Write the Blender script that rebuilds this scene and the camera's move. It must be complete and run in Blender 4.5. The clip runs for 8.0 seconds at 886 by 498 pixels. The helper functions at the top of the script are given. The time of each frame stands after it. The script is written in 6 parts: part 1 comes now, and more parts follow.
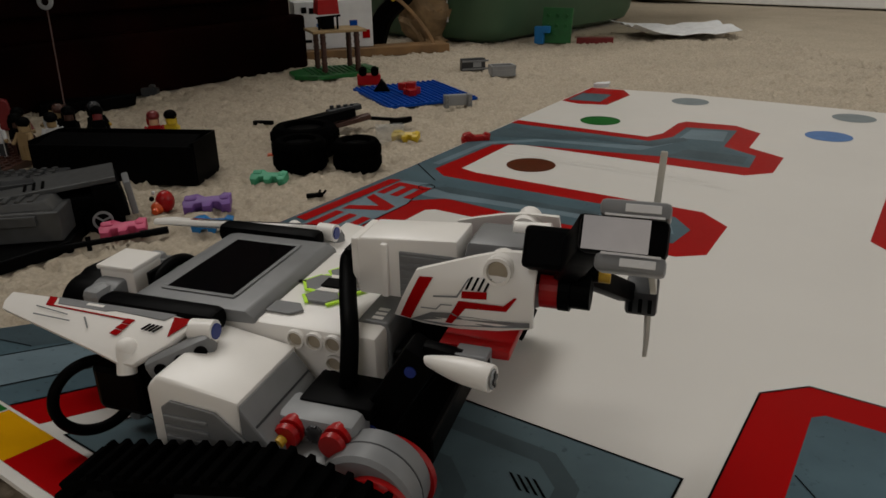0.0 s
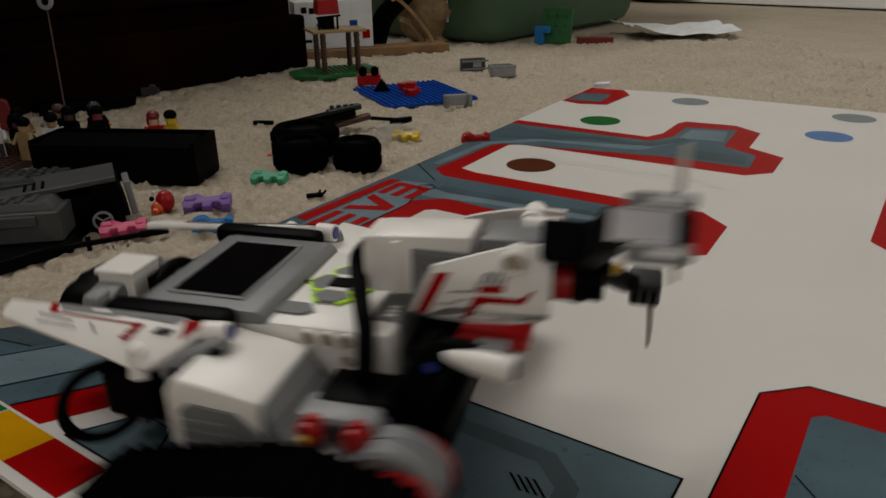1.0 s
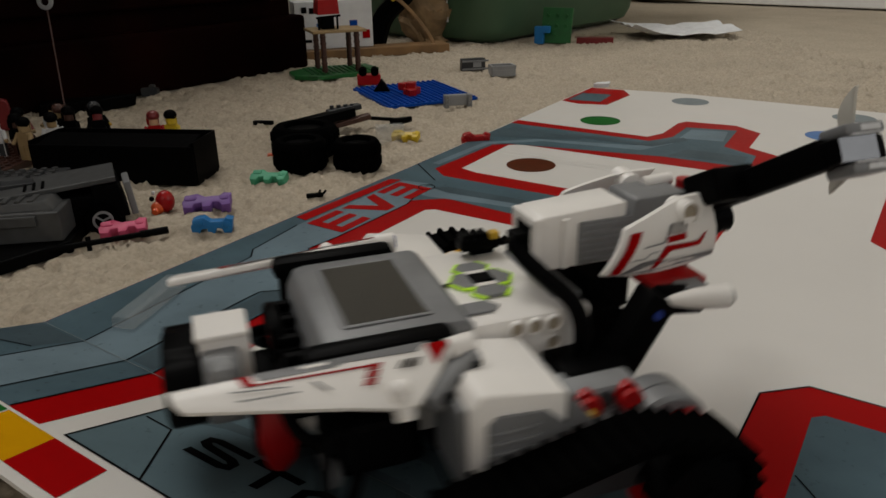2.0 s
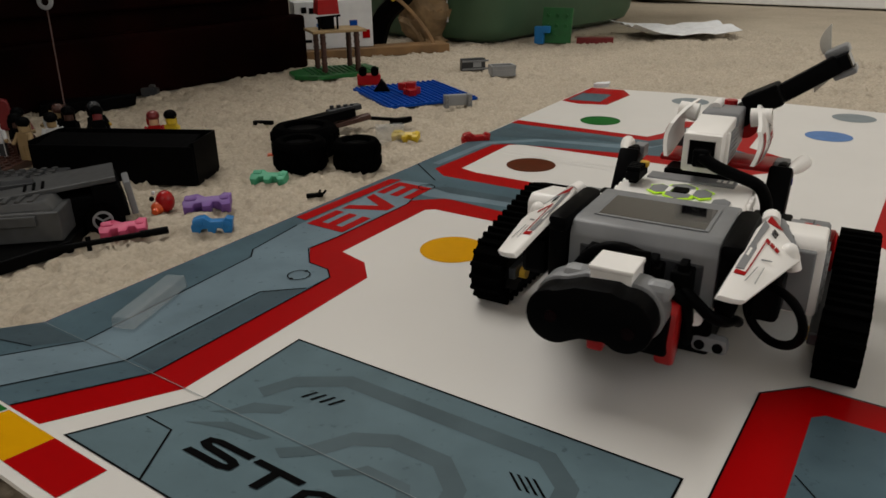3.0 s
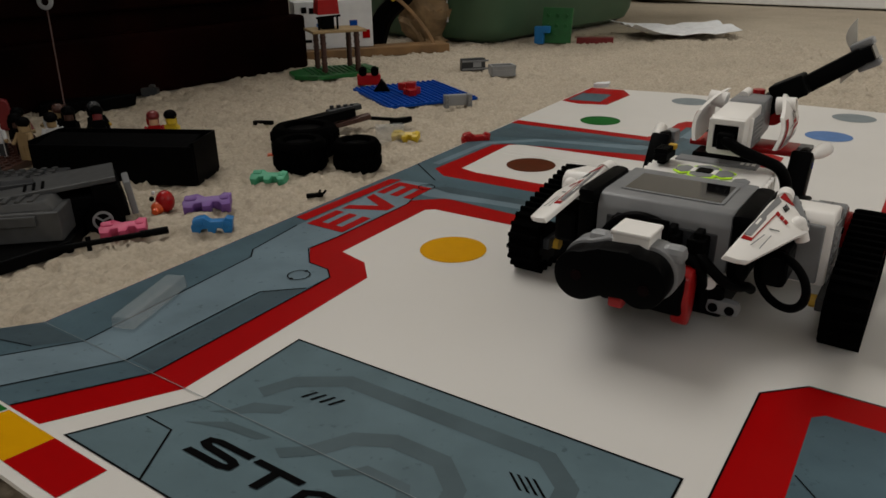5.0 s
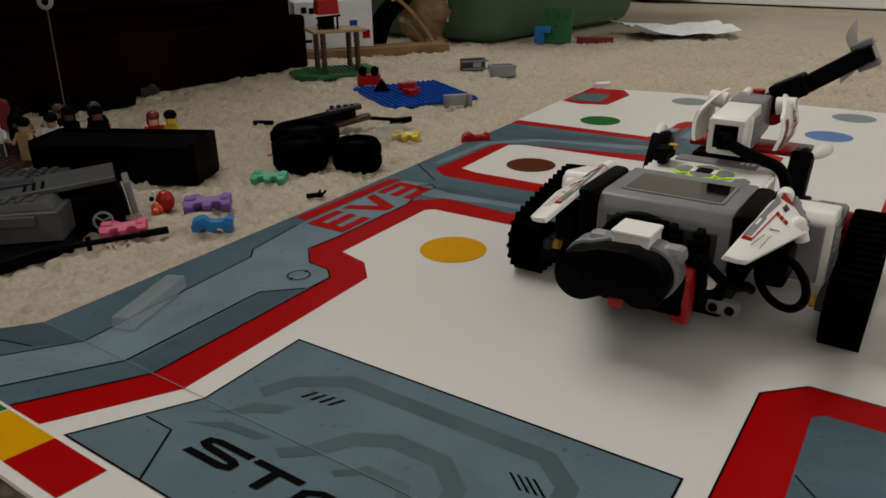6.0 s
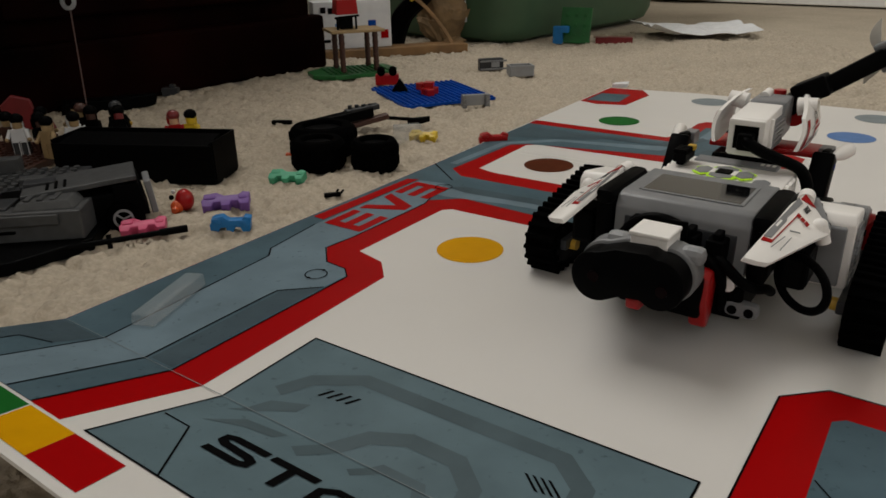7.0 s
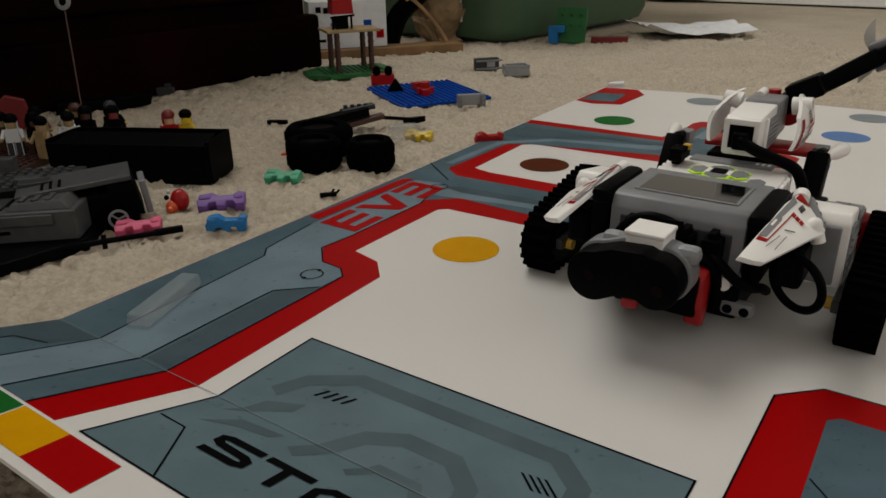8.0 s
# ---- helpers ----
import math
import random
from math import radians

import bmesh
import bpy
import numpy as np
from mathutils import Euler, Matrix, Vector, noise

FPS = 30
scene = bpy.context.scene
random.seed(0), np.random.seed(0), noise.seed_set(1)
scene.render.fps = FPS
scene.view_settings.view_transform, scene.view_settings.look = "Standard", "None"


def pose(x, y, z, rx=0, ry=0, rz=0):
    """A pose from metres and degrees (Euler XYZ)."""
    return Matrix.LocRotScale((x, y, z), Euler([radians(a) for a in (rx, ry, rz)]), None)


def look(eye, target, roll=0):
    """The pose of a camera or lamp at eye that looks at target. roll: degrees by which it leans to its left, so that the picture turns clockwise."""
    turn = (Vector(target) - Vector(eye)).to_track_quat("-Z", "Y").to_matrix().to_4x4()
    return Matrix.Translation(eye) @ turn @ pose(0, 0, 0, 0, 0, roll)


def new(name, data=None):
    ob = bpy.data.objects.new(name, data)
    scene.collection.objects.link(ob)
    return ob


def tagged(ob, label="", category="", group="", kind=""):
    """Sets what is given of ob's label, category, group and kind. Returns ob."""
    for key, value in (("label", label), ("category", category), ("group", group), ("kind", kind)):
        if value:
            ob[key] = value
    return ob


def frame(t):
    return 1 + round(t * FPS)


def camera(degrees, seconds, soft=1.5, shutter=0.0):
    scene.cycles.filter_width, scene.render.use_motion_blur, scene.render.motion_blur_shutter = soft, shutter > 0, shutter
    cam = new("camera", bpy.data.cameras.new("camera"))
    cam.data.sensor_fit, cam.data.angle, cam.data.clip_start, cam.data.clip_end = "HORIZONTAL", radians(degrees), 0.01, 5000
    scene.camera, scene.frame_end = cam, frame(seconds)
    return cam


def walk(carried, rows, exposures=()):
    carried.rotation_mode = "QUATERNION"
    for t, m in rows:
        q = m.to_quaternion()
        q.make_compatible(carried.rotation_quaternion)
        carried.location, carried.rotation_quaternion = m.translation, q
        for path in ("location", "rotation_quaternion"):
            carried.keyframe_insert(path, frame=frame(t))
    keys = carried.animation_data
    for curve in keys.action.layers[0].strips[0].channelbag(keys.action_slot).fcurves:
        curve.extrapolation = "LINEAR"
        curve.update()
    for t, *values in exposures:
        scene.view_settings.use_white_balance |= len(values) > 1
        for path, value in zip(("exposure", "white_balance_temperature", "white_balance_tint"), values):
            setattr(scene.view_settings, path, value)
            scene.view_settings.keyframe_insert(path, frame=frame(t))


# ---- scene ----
cam = camera(62.15, 8.0, soft=1.55, shutter=0.9)
EYE = (0.0, 0.0, 0.2005)


def aim(yaw, pitch, roll):
    """Camera pose from yaw to its left, pitch down and lean to its left, in degrees."""
    y, p = radians(yaw), radians(pitch)
    way = Vector((-math.sin(y) * math.cos(p), math.cos(y) * math.cos(p), -math.sin(p)))
    return look(EYE, Vector(EYE) + way, roll)


REST = aim(0, 22.83, -0.93)
walk(cam, [
    (0.0, REST), (6.8, REST),
    (6.9, aim(0.45, 22.82, -0.98)),
    (7.0, aim(1.444, 22.81, -1.12)),
    (7.1, aim(1.13, 22.83, -1.09)),
    (7.2, aim(1.08, 22.84, -1.08)),
    (8.0, aim(1.08, 22.84, -1.08)),
], exposures=[(0.0, -0.36), (1.7, -0.37), (2.8, 0.12), (3.0, 0.06), (3.2, -0.14), (3.5, -0.18), (4.0, -0.21), (4.6, -0.21), (6.0, -0.09), (8.0, -0.11)])

# ---- light: area lamps at three assumed windows out of view ----
ROOM = radians(50)                      # the room's long axis against the view
RA = Vector((math.cos(ROOM), math.sin(ROOM), 0))
RN = Vector((-math.sin(ROOM), math.cos(ROOM), 0))


def room(a, n, z=0.0):
    return RA * a + RN * n + Vector((0, 0, z))


world = bpy.data.worlds.new("world")
scene.world = world
world.use_nodes = True
wn = world.node_tree.nodes
sky = wn.new("ShaderNodeTexSky")
sky.sky_type, sky.sun_disc = "NISHITA", False
sky.sun_elevation, sky.sun_rotation = radians(35), radians(200)
world.node_tree.links.new(sky.outputs[0], wn["Background"].inputs[0])
wn["Background"].inputs[1].default_value = 0.08

sun = new("sun", bpy.data.lights.new("sun", "SUN"))
sun.data.energy, sun.data.angle, sun.data.color = 1.0, radians(12), (1, 0.95, 0.88)
sun.matrix_world = look((0, 0, 5), (-1.2, -1.0, 3.6))


def window_light(name, eye, target, w, h, power):
    lamp = new(name, bpy.data.lights.new(name, "AREA"))
    lamp.data.shape, lamp.data.size, lamp.data.size_y = "RECTANGLE", w, h
    lamp.data.energy, lamp.data.color = power, (1.0, 0.965, 0.91)
    lamp.matrix_world = look(eye, target)


window_light("window_light_near", room(-1.52, -0.5, 1.45), room(1, -0.5, 0.7), 1.8, 1.2, 1.4)
# fill added for the camera-facing sides, its window is invented
window_light("fill_light_side", room(1.3, -2.12, 1.45), room(1.3, 1, 0.4), 2.2, 1.3, 12)
window_light("window_light_main", room(0.6, 1.44, 1.70), room(0.6, 0.0, 0.3), 1.6, 1.0, 35.5)


# ---- materials ----
def mat(name, color, rough=0.4, metal=0.0, vary=0.06, scale=60.0, bump=0.0, bump_scale=200.0, coat=0.0, spec=0.5, speck=0.0):
    m = bpy.data.materials.new(name)
    m.use_nodes = True
    nt = m.node_tree
    b = nt.nodes["Principled BSDF"]
    b.inputs["Roughness"].default_value = rough
    b.inputs["Metallic"].default_value = metal
    b.inputs["Coat Weight"].default_value = coat
    b.inputs["Specular IOR Level"].default_value = spec
    co = nt.nodes.new("ShaderNodeTexCoord")
    n1 = nt.nodes.new("ShaderNodeTexNoise")
    n1.inputs["Scale"].default_value, n1.inputs["Detail"].default_value = scale, 6
    nt.links.new(co.outputs["Object"], n1.inputs["Vector"])
    ramp = nt.nodes.new("ShaderNodeValToRGB")
    lo = [max(0, c * (1 - vary * 2)) for c in color]
    hi = [min(1, c * (1 + vary * 2)) for c in color]
    ramp.color_ramp.elements[0].color, ramp.color_ramp.elements[1].color = (*lo, 1), (*hi, 1)
    ramp.color_ramp.elements[0].position, ramp.color_ramp.elements[1].position = 0.3, 0.7
    nt.links.new(n1.outputs["Fac"], ramp.inputs["Fac"])
    nt.links.new(ramp.outputs["Color"], b.inputs["Base Color"])
    if speck:   # fine dark flecks of the printed wear
        n3 = nt.nodes.new("ShaderNodeTexNoise")
        n3.inputs["Scale"].default_value, n3.inputs["Detail"].default_value = 210, 5
        nt.links.new(co.outputs["Object"], n3.inputs["Vector"])
        r3 = nt.nodes.new("ShaderNodeValToRGB")
        r3.color_ramp.elements[0].position, r3.color_ramp.elements[1].position = 0.63, 0.72
        r3.color_ramp.elements[0].color, r3.color_ramp.elements[1].color = (1, 1, 1, 1), (1 - speck,) * 3 + (1,)
        nt.links.new(n3.outputs["Fac"], r3.inputs["Fac"])
        mx = nt.nodes.new("ShaderNodeMix")
        mx.data_type, mx.blend_type = "RGBA", "MULTIPLY"
        mx.inputs["Factor"].default_value = 1.0
        nt.links.new(ramp.outputs["Color"], mx.inputs["A"])
        nt.links.new(r3.outputs["Color"], mx.inputs["B"])
        nt.links.new(mx.outputs["Result"], b.inputs["Base Color"])
    n2 = nt.nodes.new("ShaderNodeTexNoise")
    n2.inputs["Scale"].default_value, n2.inputs["Detail"].default_value = bump_scale, 4
    nt.links.new(co.outputs["Object"], n2.inputs["Vector"])
    r2 = nt.nodes.new("ShaderNodeMapRange")
    r2.inputs["To Min"].default_value, r2.inputs["To Max"].default_value = max(0.02, rough - 0.06), min(1, rough + 0.08)
    nt.links.new(n2.outputs["Fac"], r2.inputs["Value"])
    nt.links.new(r2.outputs["Result"], b.inputs["Roughness"])
    if bump:
        bp = nt.nodes.new("ShaderNodeBump")
        bp.inputs["Strength"].default_value, bp.inputs["Distance"].default_value = bump, 0.002
        nt.links.new(n2.outputs["Fac"], bp.inputs["Height"])
        nt.links.new(bp.outputs["Normal"], b.inputs["Normal"])
    return m


def clear_mat(name, color, rough=0.08):
    m = bpy.data.materials.new(name)
    m.use_nodes = True
    b = m.node_tree.nodes["Principled BSDF"]
    b.inputs["Base Color"].default_value = (*color, 1)
    b.inputs["Roughness"].default_value = rough
    b.inputs["Alpha"].default_value = 0.25
    return m


WHITE = mat("white_plastic", (0.90, 0.875, 0.835), 0.3, vary=0.02, scale=25, spec=0.4)
GREY = mat("mid_grey_plastic", (0.205, 0.210, 0.216), 0.38, vary=0.04, spec=0.35)
LGREY = mat("light_grey_plastic", (0.27, 0.278, 0.285), 0.38, vary=0.04, spec=0.35)
# grey plastic with the shade of the cabinet side put into its colour
SHADE_GREY = mat("shaded_grey_plastic", (0.064, 0.066, 0.067), 0.42, vary=0.08, scale=90, spec=0.3, bump=0.03)
LENS = mat("dim_red_lens", (0.006, 0.0006, 0.0006), 0.25, vary=0.05, spec=0.1)
DGREY = mat("dark_grey_plastic", (0.035, 0.037, 0.04), 0.4, vary=0.04, spec=0.3)
BLACK = mat("black_plastic", (0.0018, 0.0018, 0.002), 0.45, vary=0.05, spec=0.03)
RUBBER = mat("black_rubber", (0.0014, 0.0014, 0.0014), 0.85, vary=0.1, bump=0.2, spec=0.012)
RED = mat("red_plastic", (0.36, 0.005, 0.006), 0.3, vary=0.04, spec=0.35)
DRED = mat("dark_red_plastic", (0.16, 0.01, 0.012), 0.35, vary=0.06)
ORANGE = mat("orange_plastic", (0.7, 0.10, 0.02), 0.35, vary=0.08)
YELLOW = mat("yellow_plastic", (0.66, 0.46, 0.02), 0.4, vary=0.05)
GOLD = mat("amber_plastic", (0.55, 0.33, 0.02), 0.4, vary=0.05)
BLUE = mat("blue_plastic", (0.001, 0.055, 0.33), 0.45, vary=0.06, spec=0.12)
CYAN = mat("sky_blue_plastic", (0.008, 0.17, 0.46), 0.45, vary=0.06)
GREEN = mat("green_plastic", (0.007, 0.11, 0.02), 0.4, vary=0.08)
TEAL = mat("mint_plastic", (0.06, 0.36, 0.20), 0.5, vary=0.06)
PURPLE = mat("purple_plastic", (0.17, 0.075, 0.31), 0.5, vary=0.06)
PINK = mat("pink_plastic", (0.62, 0.08, 0.18), 0.5, vary=0.06)
TAN = mat("tan_plastic", (0.36, 0.25, 0.12), 0.5, vary=0.08)
BROWN = mat("brown_plastic", (0.06, 0.022, 0.014), 0.45, vary=0.1)
LIME = mat("lime_print", (0.45, 0.72, 0.02), 0.35, vary=0.05)
LIME.node_tree.nodes["Principled BSDF"].inputs["Emission Color"].default_value = (0.45, 0.8, 0.02, 1)
LIME.node_tree.nodes["Principled BSDF"].inputs["Emission Strength"].default_value = 0.18
SKIN = mat("pale_toy_plastic", (0.62, 0.36, 0.22), 0.4, vary=0.05)
SILVER = mat("silver_sticker", (0.62, 0.62, 0.62), 0.25, vary=0.04)
CHROME = mat("mirror_sticker", (0.15, 0.15, 0.15), 0.06, metal=1.0, vary=0.05)
# tan for flat discs, the shade inside white pin holes as colour
HOLE = mat("shaded_hole_plastic", (0.42, 0.36, 0.27), 0.5, vary=0.06)
BLADE = mat("pearl_blade_plastic", (0.58, 0.56, 0.50), 0.3, vary=0.06)
GLASS = mat("screen_glass", (0.004, 0.004, 0.0045), 0.05, vary=0.02, spec=0.7, coat=0.5)
BLUEPIN = mat("blue_pin", (0.01, 0.03, 0.22), 0.4, vary=0.05)
CARD = mat("mat_white_card", (0.675, 0.655, 0.622), 0.36, vary=0.012, scale=8, bump=0.02, bump_scale=40, spec=0.16)
P_RED = mat("print_red", (0.34, 0.001, 0.002), 0.33, vary=0.02, scale=10, spec=0.05)
P_SLATE = mat("print_slate", (0.076, 0.122, 0.148), 0.33, vary=0.080, scale=24, speck=0.35, spec=0.05)
P_LIGHT = mat("print_light_slate", (0.150, 0.210, 0.248), 0.33, vary=0.070, scale=24, speck=0.3, spec=0.05)
P_DARK = mat("print_dark_slate", (0.064, 0.094, 0.112), 0.33, vary=0.100, scale=24, speck=0.3, spec=0.05)
P_ARC = mat("print_faded_slate", (0.080, 0.113, 0.127), 0.33, vary=0.06, scale=30, spec=0.05)
P_PANEL = mat("print_start_slate", (0.110, 0.163, 0.186), 0.33, vary=0.070, scale=24, speck=0.28, spec=0.05)
P_BLACK = mat("print_black", (0.002, 0.002, 0.0024), 0.5, vary=0.05, spec=0.02)
P_YELLOW = mat("print_yellow", (0.62, 0.30, 0.001), 0.33, vary=0.02, spec=0.05)
P_BROWN = mat("print_brown", (0.085, 0.018, 0.006), 0.33, vary=0.05, spec=0.05)
P_GREEN = mat("print_green", (0.012, 0.12, 0.02), 0.33, vary=0.05, spec=0.05)
P_GREY = mat("print_grey", (0.20, 0.235, 0.25), 0.33, vary=0.05, spec=0.05)
P_BLUE = mat("print_blue", (0.09, 0.19, 0.42), 0.33, vary=0.04, spec=0.05)
WOOD = mat("dark_stained_wood", (0.0055, 0.0007, 0.0004), 0.6, vary=0.4, scale=9, bump=0.1, bump_scale=60, spec=0.02)
PLANK = mat("raw_wood", (0.20, 0.11, 0.042), 0.6, vary=0.15, scale=20)
WALL = mat("wall_paint", (0.62, 0.59, 0.53), 0.8, vary=0.02, scale=3)
TRIM = mat("white_trim_paint", (0.8, 0.79, 0.76), 0.4, vary=0.02)
BIN = mat("green_tote_plastic", (0.055, 0.115, 0.062), 0.45, vary=0.07, scale=12, bump=0.05)
PAPER = mat("white_paper", (0.72, 0.73, 0.74), 0.7, vary=0.03)
BAGPAPER = mat("brown_bag", (0.26, 0.17, 0.085), 0.7, vary=0.2, scale=30)
FABRIC = mat("beige_fabric", (0.5, 0.45, 0.36), 0.9, vary=0.1, bump=0.4)
CLEAR = clear_mat("clear_plastic", (0.50, 0.55, 0.57), 0.05)


def carpet_mat():
    m = mat("cream_carpet", (0.49, 0.425, 0.335), 0.95, vary=0.07, scale=260, bump=0.7, bump_scale=240, spec=0.1)
    nt = m.node_tree
    b = nt.nodes["Principled BSDF"]
    big = nt.nodes.new("ShaderNodeTexNoise")
    big.inputs["Scale"].default_value, big.inputs["Detail"].default_value = 9, 4
    co = nt.nodes["Texture Coordinate"]
    nt.links.new(co.outputs["Object"], big.inputs["Vector"])
    mr = nt.nodes.new("ShaderNodeMapRange")
    mr.inputs["To Min"].default_value, mr.inputs["To Max"].default_value = 0.82, 1.12
    nt.links.new(big.outputs["Fac"], mr.inputs["Value"])
    mul = nt.nodes.new("ShaderNodeMix")
    mul.data_type, mul.blend_type = "RGBA", "MULTIPLY"
    mul.inputs["Factor"].default_value = 1.0
    nt.links.new(b.inputs["Base Color"].links[0].from_socket, mul.inputs["A"])
    nt.links.new(mr.outputs["Result"], mul.inputs["B"])
    nt.links.new(mul.outputs["Result"], b.inputs["Base Color"])
    return m


CARPET = carpet_mat()


# ---- mesh tools ----
def part(name, bm, material, parent=None, label="", smooth=False):
    """Links a bmesh as one mesh object, under a thing or a part."""
    me = bpy.data.meshes.new(name)
    bm.normal_update()
    bm.to_mesh(me)
    bm.free()
    for m in material if isinstance(material, (list, tuple)) else [material]:
        me.materials.append(m)
    if smooth:
        for p in me.polygons:
            p.use_smooth = True
        me.set_sharp_from_angle(angle=radians(38))
    ob = new(name, me)
    if parent:
        ob.parent = parent
    if label:
        ob["label"] = label
    return ob


def thing(name, m, label, category, group="", kind=""):
    """An empty at the base of a thing, which parents its parts."""
    e = new(name)
    e.empty_display_size = 0.01
    e.matrix_world = m
    return tagged(e, label, category, group, kind)


def box(bm, c, s, bevel=0.0, rot=None, slot=0, seg=2):
    """A box round c with sides s, its edges rounded."""
    r = bmesh.ops.create_cube(bm, size=1.0)
    vs = r["verts"]
    m = Matrix.Translation(c) @ (rot.to_4x4() if rot else Matrix.Identity(4)) @ Matrix.Diagonal((*s, 1))
    bmesh.ops.transform(bm, matrix=m, verts=vs)
    faces = {f for v in vs for f in v.link_faces}
    for f in faces:
        f.material_index = slot
    if bevel:
        edges = list({e for v in vs for e in v.link_edges})
        bmesh.ops.bevel(bm, geom=edges, offset=min(bevel, min(s) * 0.45), segments=seg, profile=0.5, affect="EDGES", clamp_overlap=True)
    return bm


def rod(bm, a, b, r1, r2=None, n=16, slot=0, caps=True):
    """A round bar or cone from a to b."""
    a, b = Vector(a), Vector(b)
    r2 = r1 if r2 is None else r2
    d = b - a
    m = Matrix.Translation((a + b) / 2) @ d.to_track_quat("Z", "Y").to_matrix().to_4x4()
    r = bmesh.ops.create_cone(bm, cap_ends=caps, segments=n, radius1=r1, radius2=max(r2, 1e-5), depth=d.length, matrix=m)
    for f in {f for v in r["verts"] for f in v.link_faces}:
        f.material_index = slot
    return bm


def beam(bm, a, b, w, h, up=(0, 0, 1), bevel=0.001, slot=0):
    """A square bar from a to b, w wide and h high."""
    a, b = Vector(a), Vector(b)
    x = (b - a).normalized()
    y = Vector(up).cross(x).normalized()
    z = x.cross(y)
    rot = Matrix((x, y, z)).transposed()
    return box(bm, (a + b) / 2, ((b - a).length, w, h), bevel, rot, slot)


def ball(bm, c, r, s=(1, 1, 1), seg=14, slot=0, rot=None):
    m = Matrix.Translation(c) @ (rot.to_4x4() if rot else Matrix.Identity(4)) @ Matrix.Diagonal((*s, 1))
    q = bmesh.ops.create_uvsphere(bm, u_segments=seg, v_segments=max(6, seg * 2 // 3), radius=r, matrix=m)
    for f in {f for v in q["verts"] for f in v.link_faces}:
        f.material_index = slot
    return bm


def slab(bm, pts, way, bevel=0.0, slot=0):
    """A polygon (3D points) drawn out along way."""
    way = Vector(way)
    vs = [bm.verts.new(p) for p in pts]
    ws = [bm.verts.new(Vector(p) + way) for p in pts]
    n = len(vs)
    fs = [bm.faces.new(vs), bm.faces.new(ws[::-1])]
    fs += [bm.faces.new((vs[i], ws[i], ws[(i + 1) % n], vs[(i + 1) % n])) for i in range(n)]
    bmesh.ops.recalc_face_normals(bm, faces=fs)
    for f in fs:
        f.material_index = slot
    if bevel:
        bmesh.ops.bevel(bm, geom=list({e for f in fs for e in f.edges}), offset=bevel, segments=2, profile=0.5, affect="EDGES", clamp_overlap=True)
    return bm


def tube(bm, pts, r, n=10, steps=6, flat=1.0, closed=False):
    """A bent cable through pts (Catmull-Rom)."""
    P = [Vector(p) for p in pts]
    k = len(P)
    path = []
    for i in range(k if closed else k - 1):
        if closed:
            a, b, c, d = P[i - 1], P[i], P[(i + 1) % k], P[(i + 2) % k]
        else:
            a, b, c, d = P[max(i - 1, 0)], P[i], P[i + 1], P[min(i + 2, k - 1)]
        for j in range(steps):
            t = j / steps
            path.append(0.5 * (2 * b + (c - a) * t + (2 * a - 5 * b + 4 * c - d) * t * t + (3 * b - a - 3 * c + d) * t ** 3))
    if not closed:
        path.append(P[-1])
    rings, side = [], None
    m = len(path)
    for i, p in enumerate(path):
        d = (path[(i + 1) % m] - path[i - 1]) if closed else (path[min(i + 1, m - 1)] - path[max(i - 1, 0)])
        d.normalize()
        side = (side - d * side.dot(d)) if side else d.orthogonal()
        side.normalize()
        up = d.cross(side)
        rings.append([bm.verts.new(p + (side * math.cos(a) + up * math.sin(a) * flat) * r) for a in (2 * math.pi * q / n for q in range(n))])
    for i in range(m if closed else m - 1):
        A, B = rings[i], rings[(i + 1) % m]
        for q in range(n):
            bm.faces.new((A[q], A[(q + 1) % n], B[(q + 1) % n], B[q]))
    if not closed:
        bm.faces.new(rings[0][::-1])
        bm.faces.new(rings[-1])
    return bm


def lathe(bm, prof, n=28, m=None, slot=0):
    """A closed profile of (radius, height) turned round z."""
    rings = []
    for q in range(n):
        a = 2 * math.pi * q / n
        rings.append([bm.verts.new(Vector((r * math.cos(a), r * math.sin(a), z))) for r, z in prof])
    fs = []
    for q in range(n):
        A, B = rings[q], rings[(q + 1) % n]
        for i in range(len(prof)):
            j = (i + 1) % len(prof)
            fs.append(bm.faces.new((A[i], B[i], B[j], A[j])))
    bmesh.ops.recalc_face_normals(bm, faces=fs)
    for f in fs:
        f.material_index = slot
    if m is not None:
        bmesh.ops.transform(bm, matrix=m, verts=[v for ring in rings for v in ring])
    return bm


def B():
    return bmesh.new()


# ---- setting: room, carpet, mat ----
FLOOR = -0.005


